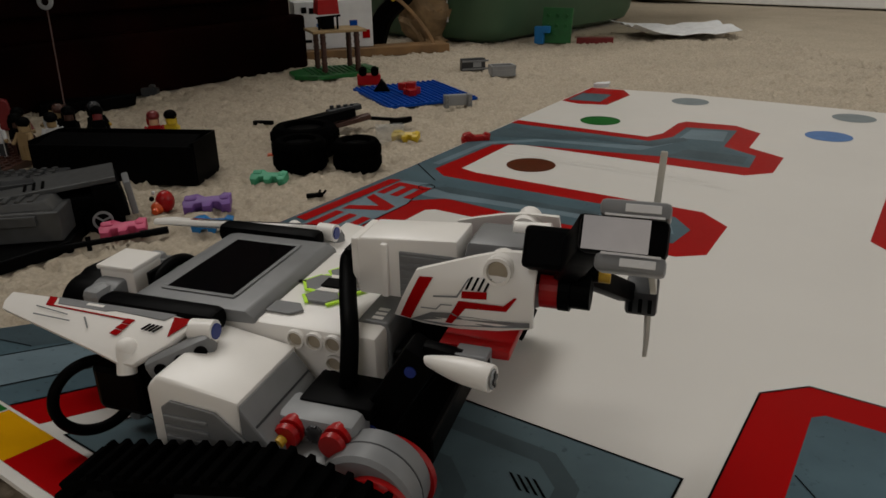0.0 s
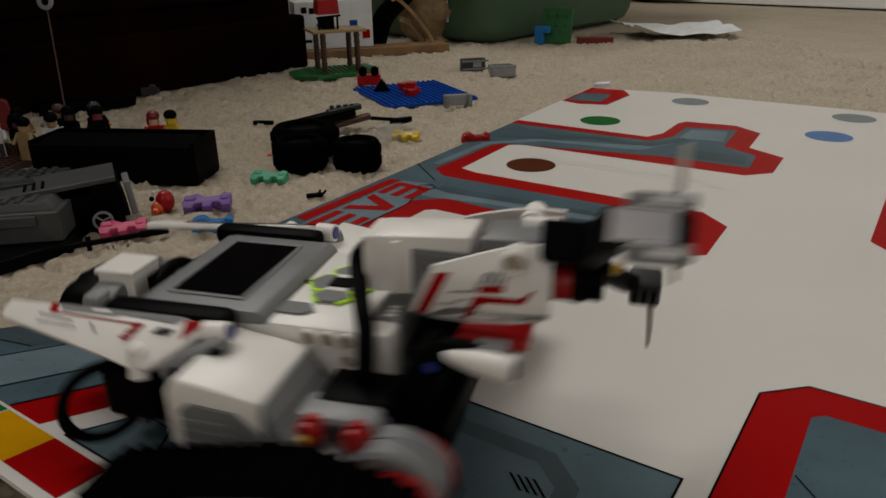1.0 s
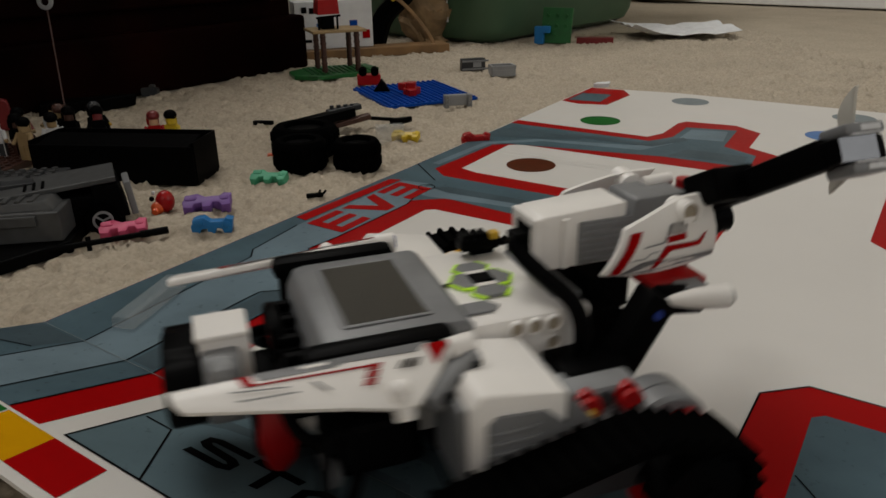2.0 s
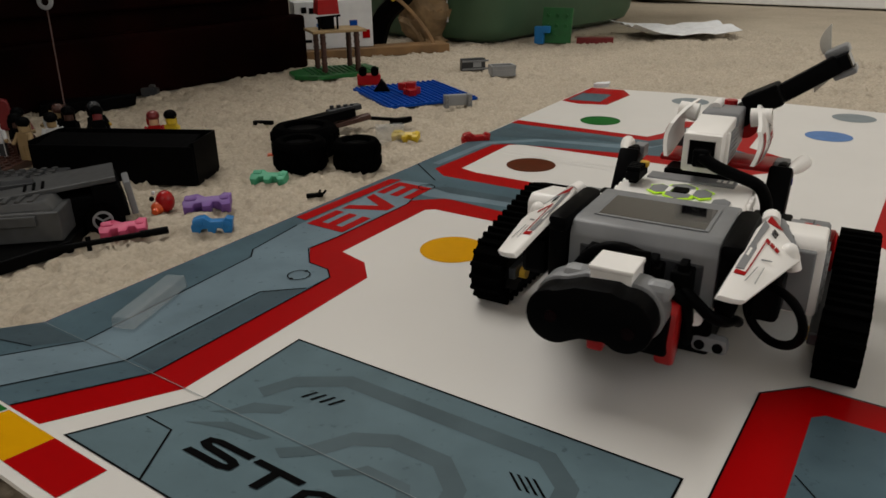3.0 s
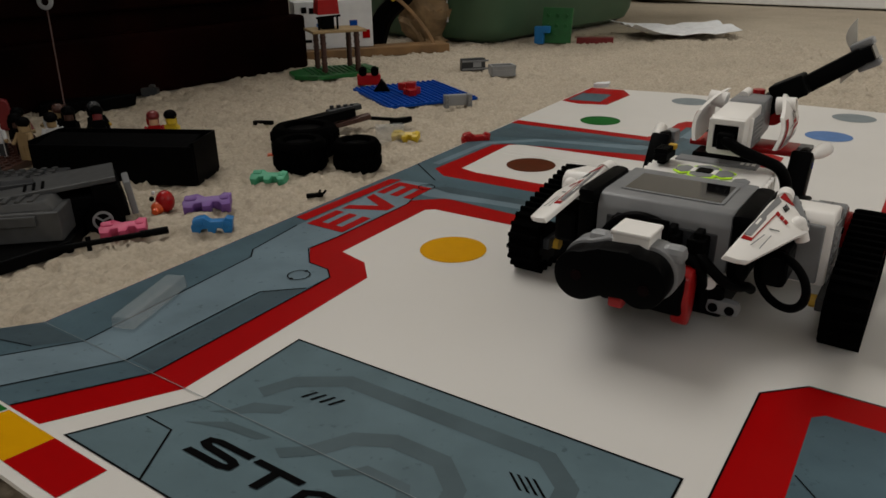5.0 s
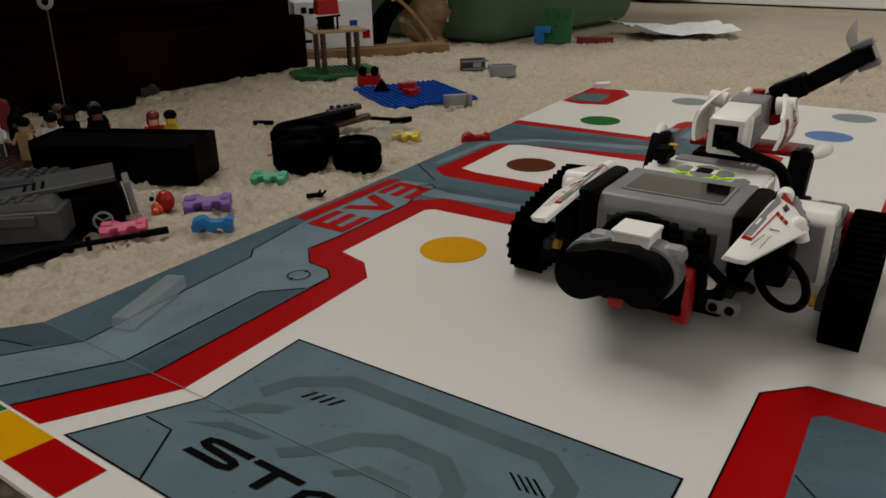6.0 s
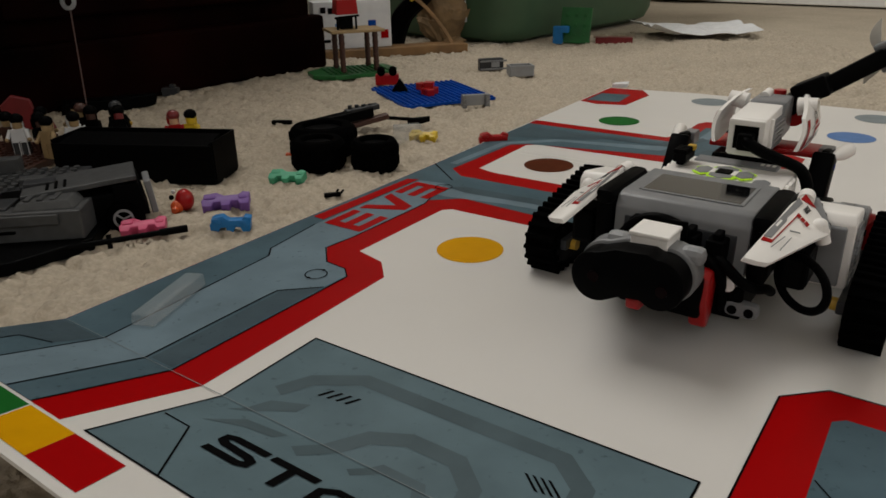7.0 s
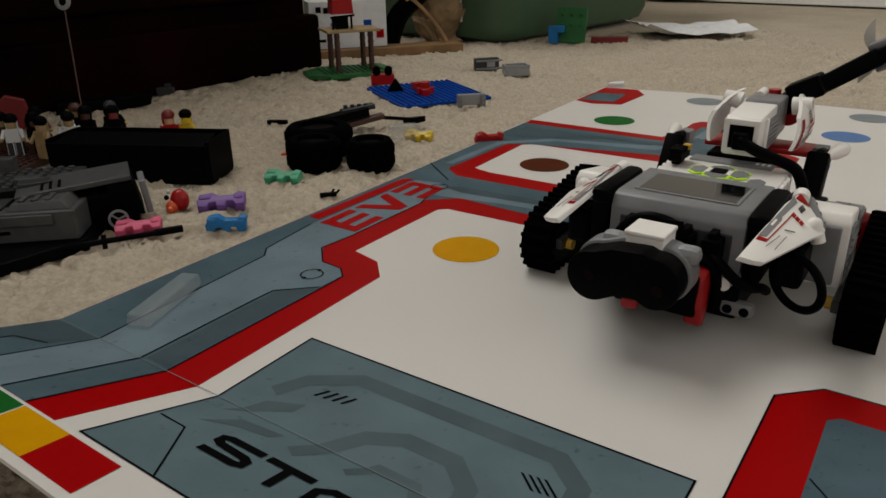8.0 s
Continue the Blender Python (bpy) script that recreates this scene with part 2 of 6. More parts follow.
def build_room():
    a0, a1, n0, n1, top, th = -1.6, 2.56, -2.2, 1.5, 2.4, 0.1
    turn = Matrix.Rotation(ROOM, 3, "Z")

    def wall(name, boxes, label):
        bm = B()
        for (ca, cn, cz), s in boxes:
            box(bm, room(ca, cn, cz), s, rot=turn)
        return tagged(part(name, bm, WALL), label, "wall", kind="structure")

    zc, zh = (top + FLOOR) / 2, top - FLOOR
    ma, mn, la, ln = (a0 + a1) / 2, (n0 + n1) / 2, a1 - a0, n1 - n0
    wall("wall_far", [((a1 + th / 2, mn, zc), (th, ln, zh))], "plain off-white painted room wall")
    wall("wall_cabinet_side", [((ma, n1 + th / 2, 0.593), (la + 2 * th, th, 1.196)), ((ma, n1 + th / 2, 2.305), (la + 2 * th, th, 0.19)),
                               ((-0.95, n1 + th / 2, 1.7), (1.5, th, 1.018)), ((2.03, n1 + th / 2, 1.7), (1.26, th, 1.018))], "plain off-white wall behind the cabinet with a window")
    # the two window walls, each four boxes round its opening
    wall("wall_near", [((a0 - th / 2, mn, 0.4), (th, ln, 0.81)), ((a0 - th / 2, mn, 2.23), (th, ln, 0.34)),
                       ((a0 - th / 2, n0 + 0.4, 1.43), (th, 0.8, 1.26)), ((a0 - th / 2, 0.95, 1.43), (th, 1.1, 1.26))],
         "plain off-white wall with a window opening")
    wall("wall_side", [((ma, n0 - th / 2, 0.4), (la + 2 * th, th, 0.81)), ((ma, n0 - th / 2, 2.23), (la + 2 * th, th, 0.34)),
                       ((-0.75, n0 - th / 2, 1.43), (1.9, th, 1.26)), ((2.53, n0 - th / 2, 1.43), (0.26, th, 1.26))],
         "plain off-white wall with a wide window opening")
    bm = B()
    box(bm, room(ma, mn, top + 0.05), (la + 0.2, ln + 0.2, 0.1), rot=turn)
    tagged(part("ceiling", bm, TRIM), "plain white ceiling", "ceiling", kind="structure")
    # white door with its casing in the far wall
    bm = B()
    box(bm, room(a1 - 0.02, -0.55, 1.0), (0.04, 0.82, 2.0), 0.004, turn)
    for q in (0.42, 1.45):
        box(bm, room(a1 - 0.042, -0.55, q + 0.1), (0.012, 0.5, 0.62), 0.004, turn)
    d = tagged(part("door_1", bm, TRIM), "white painted panel door, closed", "door", kind="structure")
    bm = B()
    box(bm, room(a1 - 0.015, 0.65, 0.045), (0.03, 1.56, 0.1), 0.004, turn)
    box(bm, room(a1 - 0.015, -1.58, 0.045), (0.03, 1.22, 0.1), 0.004, turn)
    tagged(part("baseboard", bm, TRIM), "white painted baseboard along the wall", "baseboard", kind="structure")
    # frames for the assumed windows, none of them in view
    for name, cm in (("window_1", room(a0 - 0.05, -0.5, 1.43)), ("window_2", room(1.3, n0 - 0.05, 1.43)), ("window_3", room(0.6, n1 + 0.05, 1.70))):
        side = name == "window_1"
        w, hh = {"window_1": (1.8, 1.24), "window_2": (2.2, 1.24), "window_3": (1.6, 1.0)}[name]
        e = thing(name, Matrix.Translation(cm) @ Matrix.Rotation(ROOM + (radians(90) if side else 0), 4, "Z"), "white framed window in the room wall", "window", kind="structure")
        for k in (-1, 1):
            part("window_frame", box(B(), (k * (w / 2 - 0.02), 0, 0), (0.04, 0.06, hh), 0.003), TRIM, e)
            part("window_frame", box(B(), (0, 0, k * (hh / 2 - 0.02)), (w - 0.08, 0.06, 0.04), 0.003), TRIM, e)


def build_carpet():
    bm = B()
    turn = Matrix.Rotation(ROOM, 3, "Z")
    box(bm, room(0.48, -0.35, FLOOR - 0.055), (4.4, 3.9, 0.1), rot=turn)
    floor = tagged(part("floor", bm, CARPET), "cream cut-pile carpet over the whole floor", "carpet", kind="structure")
    # the pile near the camera as a fine lumpy sheet
    step = 0.0030
    xs, ys = np.arange(-0.78, 0.74, step), np.arange(0.2, 1.75, step)
    nx, ny = len(xs), len(ys)
    rng = np.random.default_rng(4)

    def soft(a, k):
        for _ in range(k):
            a = (a + np.roll(a, 1, 0) + np.roll(a, -1, 0) + np.roll(a, 1, 1) + np.roll(a, -1, 1)) / 5
        return (a - a.mean()) / a.std()

    h = 0.62 * rng.standard_normal((ny, nx)) * 0.5 + 0.8 * soft(rng.standard_normal((ny, nx)), 1) + 0.9 * soft(rng.standard_normal((ny, nx)), 9)
    z = FLOOR + 0.0021 * np.clip(h, -2.4, 2.2)
    X, Y = np.meshgrid(xs, ys)
    X = X + rng.uniform(-1, 1, X.shape) * step * 0.38
    Y = Y + rng.uniform(-1, 1, X.shape) * step * 0.38
    co = np.stack([X, Y, z], -1).reshape(-1, 3)
    i = (np.arange(ny - 1)[:, None] * nx + np.arange(nx - 1)[None, :]).ravel()
    quads = np.stack([i, i + 1, i + nx + 1, i + nx], -1)
    me = bpy.data.meshes.new("carpet_pile")
    me.vertices.add(len(co))
    me.vertices.foreach_set("co", co.ravel())
    me.loops.add(quads.size)
    me.loops.foreach_set("vertex_index", quads.ravel().astype(np.int32))
    me.polygons.add(len(quads))
    me.polygons.foreach_set("loop_start", np.arange(0, quads.size, 4, dtype=np.int32))
    me.update(calc_edges=True)
    me.materials.append(CARPET)
    ob = new("carpet_pile", me)
    ob.parent = floor
    tagged(ob, "tufted cream carpet pile", kind="stuff")


# the mat: u runs along its long edge away from the crease, v across it
MO, MA, FOLD = Vector((-0.2319, 0.3772)), radians(55.5), radians(16)
MU, MV = Vector((math.cos(MA), math.sin(MA))), Vector((math.sin(MA), -math.cos(MA)))


def on_mat(u, v, z=0.0):
    if u >= 0:
        p = MO + MU * u + MV * v
        return Vector((p.x, p.y, z))
    p = MO + MU * (u * math.cos(FOLD) + z * math.sin(FOLD)) + MV * v
    return Vector((p.x, p.y, -u * math.sin(FOLD) + z * math.cos(FOLD)))


def cut(pts, keep_far):
    """The polygon's share on one side of the crease u = 0."""
    out = []
    for i, (u, v) in enumerate(pts):
        u2, v2 = pts[(i + 1) % len(pts)]
        a, b = (u >= 0) == keep_far, (u2 >= 0) == keep_far
        if a:
            out.append((u, v))
        if a != b:
            k = u / (u - u2)
            out.append((0.0 if keep_far else -1e-6, v + (v2 - v) * k))
    return out


LAYER = 0.00013


def printed(name, pts, layer, material, parent, label=""):
    bm = B()
    for far in (True, False):
        q = cut(pts, far)
        if len(q) > 2:
            f = bm.faces.new([bm.verts.new(on_mat(u, v, LAYER * layer)) for u, v in q])
            f.normal_update()
            if f.normal.z < 0:
                f.normal_flip()
    return part(name, bm, material, parent, label)


def line(name, pts, w, layer, material, parent):
    """A printed band along pts with mitred corners, one mesh."""
    P = [Vector(p) for p in pts]
    loop = (P[0] - P[-1]).length < 1e-6
    if loop:
        P = P[:-1]
    n, left, right = len(P), [], []
    for i, p in enumerate(P):
        a = (p - P[i - 1]).normalized() if i or loop else None
        b = (P[(i + 1) % n] - p).normalized() if i < n - 1 or loop else None
        a, b = a or b, b or a
        t = (a + b).normalized()
        m = Vector((-t.y, t.x))
        k = min(3.0, 1 / max(0.3, m.dot(Vector((-a.y, a.x))))) * w / 2
        left.append(p + m * k)
        right.append(p - m * k)
    bm = B()
    for i in range(n if loop else n - 1):
        j = (i + 1) % n
        quad = [tuple(q) for q in (left[i], left[j], right[j], right[i])]
        for far in (True, False):
            q = cut(quad, far)
            if len(q) > 2:
                f = bm.faces.new([bm.verts.new(on_mat(u, v, LAYER * layer)) for u, v in q])
                f.normal_update()
                if f.normal.z < 0:
                    f.normal_flip()
    return part(name, bm, material, parent)


def disc(u, v, r, n=48):
    return [(u + r * math.cos(2 * math.pi * i / n), v + r * math.sin(2 * math.pi * i / n)) for i in range(n)]


def build_mat():
    e = thing("play_mat", Matrix.Identity(4), "glossy white printed cardboard robot mat with red and slate borders", "play mat")
    W, UF = 0.62, 0.845
    bm = B()
    far = [(0, 0), (0.36, -0.006), (UF - 0.02, -0.022), (UF, 0.1), (UF, W), (0, W)]
    slab(bm, [on_mat(u, v, -0.0016) for u, v in far], (0, 0, 0.0016))
    near = [(-1e-6, 0), (-0.0993, 0.0065), (-0.0993, W), (-1e-6, W)]
    slab(bm, [on_mat(u, v, -0.0016) for u, v in near], on_mat(-0.1, 0, 0) - on_mat(-0.1, 0, -0.0016))
    part("sheet", bm, CARD, e)
    red = [(-0.0695, 0.0), (-0.0695, 0.1242), (-0.002, 0.1266), (0.1473, 0.1205), (0.1652, 0.1032), (0.1713, 0.0781), (0.2722, 0.0772), (0.2777, 0.0834),
           (0.2794, 0.1648), (0.2853, 0.2761), (0.2993, 0.2929), (0.3607, 0.2908), (0.383, 0.266), (0.381, 0.0586), (0.3862, 0.039),
           (0.4834, 0.0351), (0.4915, 0.0442), (0.4993, 0.2696), (0.5205, 0.2897), (0.5776, 0.2877), (0.5993, 0.2506), (0.6671, 0.2465),
           (0.6897, 0.2147), (0.6823, 0.161), (0.6689, 0.1553), (0.6134, 0.1561), (0.5905, 0.1471), (0.5903, -0.0125), (0.36, -0.0055), (0, 0.0005)]
    printed("red_border", red, 1, P_RED, e, "red printed border band")
    slate = [(-0.0695, 0.0), (-0.0695, 0.1005), (-0.0015, 0.1019), (0.1344, 0.1), (0.1429, 0.0903), (0.1446, 0.0723), (0.1624, 0.0543), (0.2763, 0.0443),
             (0.3046, 0.0764), (0.2998, 0.1538), (0.3069, 0.2671), (0.3395, 0.2699), (0.3606, 0.2517), (0.3563, 0.0385), (0.3716, 0.0184),
             (0.475, 0.0204), (0.488, 0.0351), (0.5217, 0.1873), (0.5253, 0.2679), (0.5702, 0.2638), (0.5907, 0.2276), (0.6662, 0.2223),
             (0.6537, 0.1698), (0.6032, 0.1708), (0.574, 0.1549), (0.5724, -0.0117), (0.36, -0.005), (0, 0.001)]
    printed("slate_border", slate, 2, P_SLATE, e, "slate blue printed border")
    printed("light_panel", [(-0.0695, 0.042), (-0.002, 0.042), (0.13, 0.031), (0.14, 0.022), (0.192, 0.0142), (0.196, 0.0567), (0.1635, 0.0545), (0.1446, 0.0723),
                            (0.1429, 0.0903), (0.1344, 0.099), (0.1144, 0.0985), (0.0948, 0.0776), (0.0835, 0.0774), (-0.001, 0.0793), (-0.0695, 0.0786)],
            3, P_LIGHT, e, "light slate printed panel")
    printed("light_panel", [(0.303, 0.036), (0.325, 0.045), (0.3405, 0.255), (0.325, 0.262), (0.310, 0.11), (0.3, 0.06)], 3, P_LIGHT, e)
    printed("light_panel", [(0.385, 0.006), (0.48, 0.008), (0.52, 0.05), (0.548, 0.15), (0.585, 0.17), (0.575, 0.18), (0.533, 0.16), (0.515, 0.06), (0.475, 0.016), (0.385, 0.014)], 3, P_LIGHT, e)
    printed("light_panel", [(0.60, 0.178), (0.645, 0.178), (0.655, 0.215), (0.61, 0.222)], 3, P_LIGHT, e)
    printed("dark_panel", [(0.528, 0.19), (0.56, 0.2), (0.562, 0.258), (0.535, 0.26)], 3, P_DARK, e)
    printed("dark_panel", [(0.557, 0.0), (0.563, 0.15), (0.605, 0.182), (0.595, 0.19), (0.552, 0.165), (0.545, 0.0)], 4, P_DARK, e)
    printed("dark_panel", [(0.5, -0.008), (0.545, -0.009), (0.553, 0.09), (0.54, 0.09), (0.515, 0.03)], 3, P_DARK, e)
    printed("dark_panel", [(0.322, 0.047), (0.331, 0.06), (0.338, 0.2), (0.329, 0.2), (0.317, 0.07)], 4, P_DARK, e)
    printed("dark_panel", [(-0.0695, 0.002), (-0.002, 0.002), (-0.002, 0.04), (-0.026, 0.036), (-0.034, 0.017), (-0.0695, 0.018)], 3, P_DARK, e)
    printed("dark_panel", [(0.098, 0.08), (0.114, 0.098), (0.002, 0.1), (0.002, 0.082)], 3, P_DARK, e)
    line("panel_line", [(-0.069, 0.042), (-0.002, 0.042), (0.13, 0.0310), (0.14, 0.022), (0.192, 0.0142)], 0.0012, 4, P_BLACK, e)
    line("panel_line", [(-0.069, 0.0786), (-0.001, 0.0793), (0.0835, 0.0774), (0.0948, 0.0776), (0.1144, 0.0985)], 0.0012, 4, P_BLACK, e)
    line("panel_line", [(-0.069, 0.1005), (-0.0015, 0.1019), (0.1344, 0.1), (0.1429, 0.0903), (0.1446, 0.0723), (0.1624, 0.0543), (0.19, 0.0568), (0.276, 0.0567), (0.300, 0.0494)], 0.0010, 4, P_BLACK, e)
    line("panel_line", [(0.3757, -0.005), (0.3409, 0.0396)], 0.0014, 4, P_BLACK, e)
    line("panel_line", [(-0.0695, 0.018), (-0.034, 0.017), (-0.026, 0.036)], 0.001, 4, P_BLACK, e)
    line("crease", [(-0.0005, 0.0), (-0.0005, W)], 0.0005, 5, P_GREY, e)
    line("crease", [(0.452, 0.045), (0.452, 0.27)], 0.0010, 2, TRIM, e)
    line("crease", [(0.462, 0.045), (0.462, 0.25)], 0.0008, 2, TRIM, e)
    # blocky red mark beside the border, plain shapes
    printed("red_mark", [(0.204, 0.001), (0.3222, 0.0025), (0.3262, 0.0125), (0.203, 0.0125)], 4, P_RED, e)
    printed("light_panel", [(0.19, 0.0145), (0.325, 0.0145), (0.33, 0.04), (0.276, 0.0565), (0.19, 0.0565)], 3.5, P_LIGHT, e)
    for v in (0.0185, 0.0325, 0.0465):
        printed("red_mark", [(0.198, v), (0.233, v - 0.001), (0.233, v + 0.007), (0.198, v + 0.008)], 5, P_RED, e)
        printed("red_mark", [(0.286, v - 0.002), (0.319, v - 0.003), (0.319, v + 0.005), (0.286, v + 0.006)], 5, P_RED, e)
    printed("red_mark", [(0.198, 0.0185), (0.2065, 0.0183), (0.2065, 0.0540), (0.198, 0.0545)], 6, P_RED, e)
    printed("red_mark", [(0.311, 0.0165), (0.319, 0.0160), (0.319, 0.0510), (0.311, 0.0515)], 6, P_RED, e)
    printed("red_mark", [(0.238, 0.0185), (0.248, 0.0182), (0.2595, 0.040), (0.271, 0.0175), (0.281, 0.0172), (0.265, 0.0525), (0.254, 0.053)], 5, P_RED, e)
    for u, v in ((0.1255, 0.081), (0.3195, 0.0454)):
        ring = disc(u, v, 0.0072, 24)
        line("ring_mark", ring + ring[:1], 0.0008, 7, P_BLACK, e)
        printed("ring_mark", disc(u - 0.007, v, 0.0013, 8), 8, P_BLACK, e)
        printed("ring_mark", disc(u + 0.007, v, 0.0013, 8), 8, P_BLACK, e)
    # colour spots
    for name, u, v, m, r in (("yellow_spot", 0.2161, 0.1415, P_YELLOW, 0.0234), ("brown_spot", 0.4296, 0.09, P_BROWN, 0.0234), ("green_spot", 0.636, 0.0732, P_GREEN, 0.0234),
                             ("grey_spot", 0.7965, 0.1305, P_GREY, 0.0234), ("blue_spot", 0.6896, 0.3108, P_BLUE, 0.0234), ("grey_spot", 0.7965, 0.322, P_GREY, 0.0234)):
        printed(name, disc(u, v, r), 2, m, e, name.replace("_", " ") + " printed on the mat")
    # far corner, side blocks
    printed("red_block", [(0.7203, -0.017), (0.824, -0.020), (0.829, 0.0268), (0.7985, 0.0476), (0.7239, 0.045), (0.7119, 0.0101)], 1, P_RED, e)
    printed("slate_block", [(0.7286, -0.0123), (0.7818, -0.0141), (0.7901, 0.0249), (0.7361, 0.0304)], 2, P_SLATE, e)
    printed("red_block", [(-0.02, 0.362), (0.1469, 0.3616), (0.165, 0.38), (0.1659, 0.6), (-0.02, 0.6)], 1, P_RED, e)
    printed("slate_block", [(-0.02, 0.387), (0.1392, 0.385), (0.144, 0.3901), (0.1456, 0.6), (-0.02, 0.6)], 2, P_SLATE, e)
    line("panel_line", [(0.0936, 0.3865), (0.0770, 0.4020), (0.03, 0.446)], 0.0007, 4, P_BLACK, e)
    line("panel_line", [(-0.0003, 0.3615), (0.1469, 0.3613), (0.1652, 0.3798), (0.1661, 0.6)], 0.0009, 3, P_BLACK, e)
    printed("red_block", [(0.3841, 0.3825), (0.5, 0.3823), (0.51, 0.392), (0.51, 0.47), (0.36, 0.47), (0.36, 0.405)], 1, P_RED, e)
    # start panel
    start = [(-0.0673, 0.1395), (-0.002, 0.142), (0.0651, 0.1402), (0.0672, 0.3494), (-0.0675, 0.3515)]
    printed("start_panel", start, 1, P_PANEL, e, "slate start panel with black lettering")
    line("panel_line", start + start[:1], 0.0010, 3, P_BLACK, e)
    line("faded_band", [(0.018, 0.161), (0.034, 0.1685), (0.0485, 0.1905), (0.0495, 0.2985), (0.037, 0.3135), (0.0, 0.3185), (-0.035, 0.322)], 0.0092, 2, P_ARC, e)
    printed("faded_band", [(-0.0085, 0.1550), (0.0105, 0.1645), (0.0185, 0.183), (0.0105, 0.1815), (0.005, 0.1715)], 2, P_ARC, e)
    printed("faded_band", [(-0.0235, 0.1575), (-0.0085, 0.1695), (-0.0055, 0.193), (-0.0122, 0.190), (-0.0150, 0.1745)], 2, P_ARC, e)
    line("faded_band", [(-0.014, 0.205), (0.015, 0.222), (0.0235, 0.238), (0.0235, 0.263), (0.012, 0.277), (-0.03, 0.286)], 0.009, 2, P_ARC, e)
    line("faded_band", [(-0.010, 0.232), (0.002, 0.240), (0.002, 0.259), (-0.007, 0.265)], 0.0055, 2, P_ARC, e)
    line("panel_line", [(-0.0677, 0.1888), (-0.033, 0.1609), (-0.0326, 0.1434)], 0.0009, 3, P_BLACK, e)
    for u0, v0, du, dv, lu, lv in ((0.0259, 0.1796, 0.0007, 0.0051, 0.0070, 0.0036), (0.0258, 0.2978, 0.0005, 0.0033, 0.0074, -0.0086)):
        for k in range(4):
            u, v = u0 + du * k, v0 + dv * k
            printed("tick_mark", [(u, v), (u + lu, v + lv), (u + lu, v + lv + 0.0016), (u, v + 0.0017)], 3, P_BLACK, e)
    strokes = {"S": [[(1, 0.88), (0.22, 0.88), (0.08, 0.80), (0.08, 0.62), (0.2, 0.53), (0.8, 0.47), (0.92, 0.38), (0.92, 0.2), (0.78, 0.12), (0, 0.12)]],
               "T": [[(0, 0.88), (1, 0.88)], [(0.5, 0.8), (0.5, 0)]],
               "A": [[(0.08, 0), (0.08, 0.66), (0.3, 0.88), (0.7, 0.88), (0.92, 0.66), (0.92, 0)], [(0.16, 0.32), (0.84, 0.32)]],
               "R": [[(0.08, 0), (0.08, 0.88), (0.78, 0.88), (0.92, 0.78), (0.92, 0.5), (0.78, 0.4), (0.16, 0.4)], [(0.6, 0.34), (0.92, 0)]]}
    for k, ch in enumerate("START"):
        for j, path in enumerate(strokes[ch]):
            ob = line("letter", [(-0.0412 + 0.0182 * t, 0.1790 + 0.0281 * k + 0.0255 * q - 0.0025 * t) for q, t in path], 0.0043, 4 + 0.5 * j, P_BLACK, e)
            ob["label"] = "wide black letter stroke of the word START"
    # colour strip beyond the panel
    cols = [(0.068, P_GREEN), (0.1045, P_YELLOW), (0.1398, P_RED)]
    for v, m in cols:
        printed("colour_square", [(-0.0945, v + 0.0062), (-0.0715, v), (-0.0715, v + 0.0352), (-0.0945, v + 0.0414)], 2, m, e)
    printed("slate_border", [(-0.0945, 0.0), (-0.0700, 0.0), (-0.0700, 0.068), (-0.0945, 0.068)], 2, P_DARK, e)
    return e


# ---- the cabinet side of the room ----
def build_cabinet():
    e = thing("cabinet", Matrix.Translation(room(0.86, 1.05, FLOOR)) @ Matrix.Rotation(ROOM, 4, "Z"), "very dark stained wooden cabinet with framed panels", "cabinet")
    part("body", box(B(), (-1.0, 0.22, 0.52), (2.0, 0.42, 1.0), 0.004), WOOD, e)
    part("plinth", box(B(), (-1.0, 0.0, 0.045), (2.02, 0.035, 0.09), 0.006), WOOD, e)
    for k in range(4):
        x = -0.27 - 0.49 * k
        d = part("door", box(B(), (x, 0.0, 0.50), (0.46, 0.022, 0.76), 0.004), WOOD, e)
        bm = B()
        box(bm, (x, -0.014, 0.50), (0.30, 0.012, 0.58), 0.006)
        part("door_panel", bm, WOOD, d)
        bm = B()
        for s in (-1, 1):
            box(bm, (x + s * 0.165, -0.015, 0.5), (0.014, 0.014, 0.62), 0.004)
        part("moulding", bm, WOOD, d)
    return e


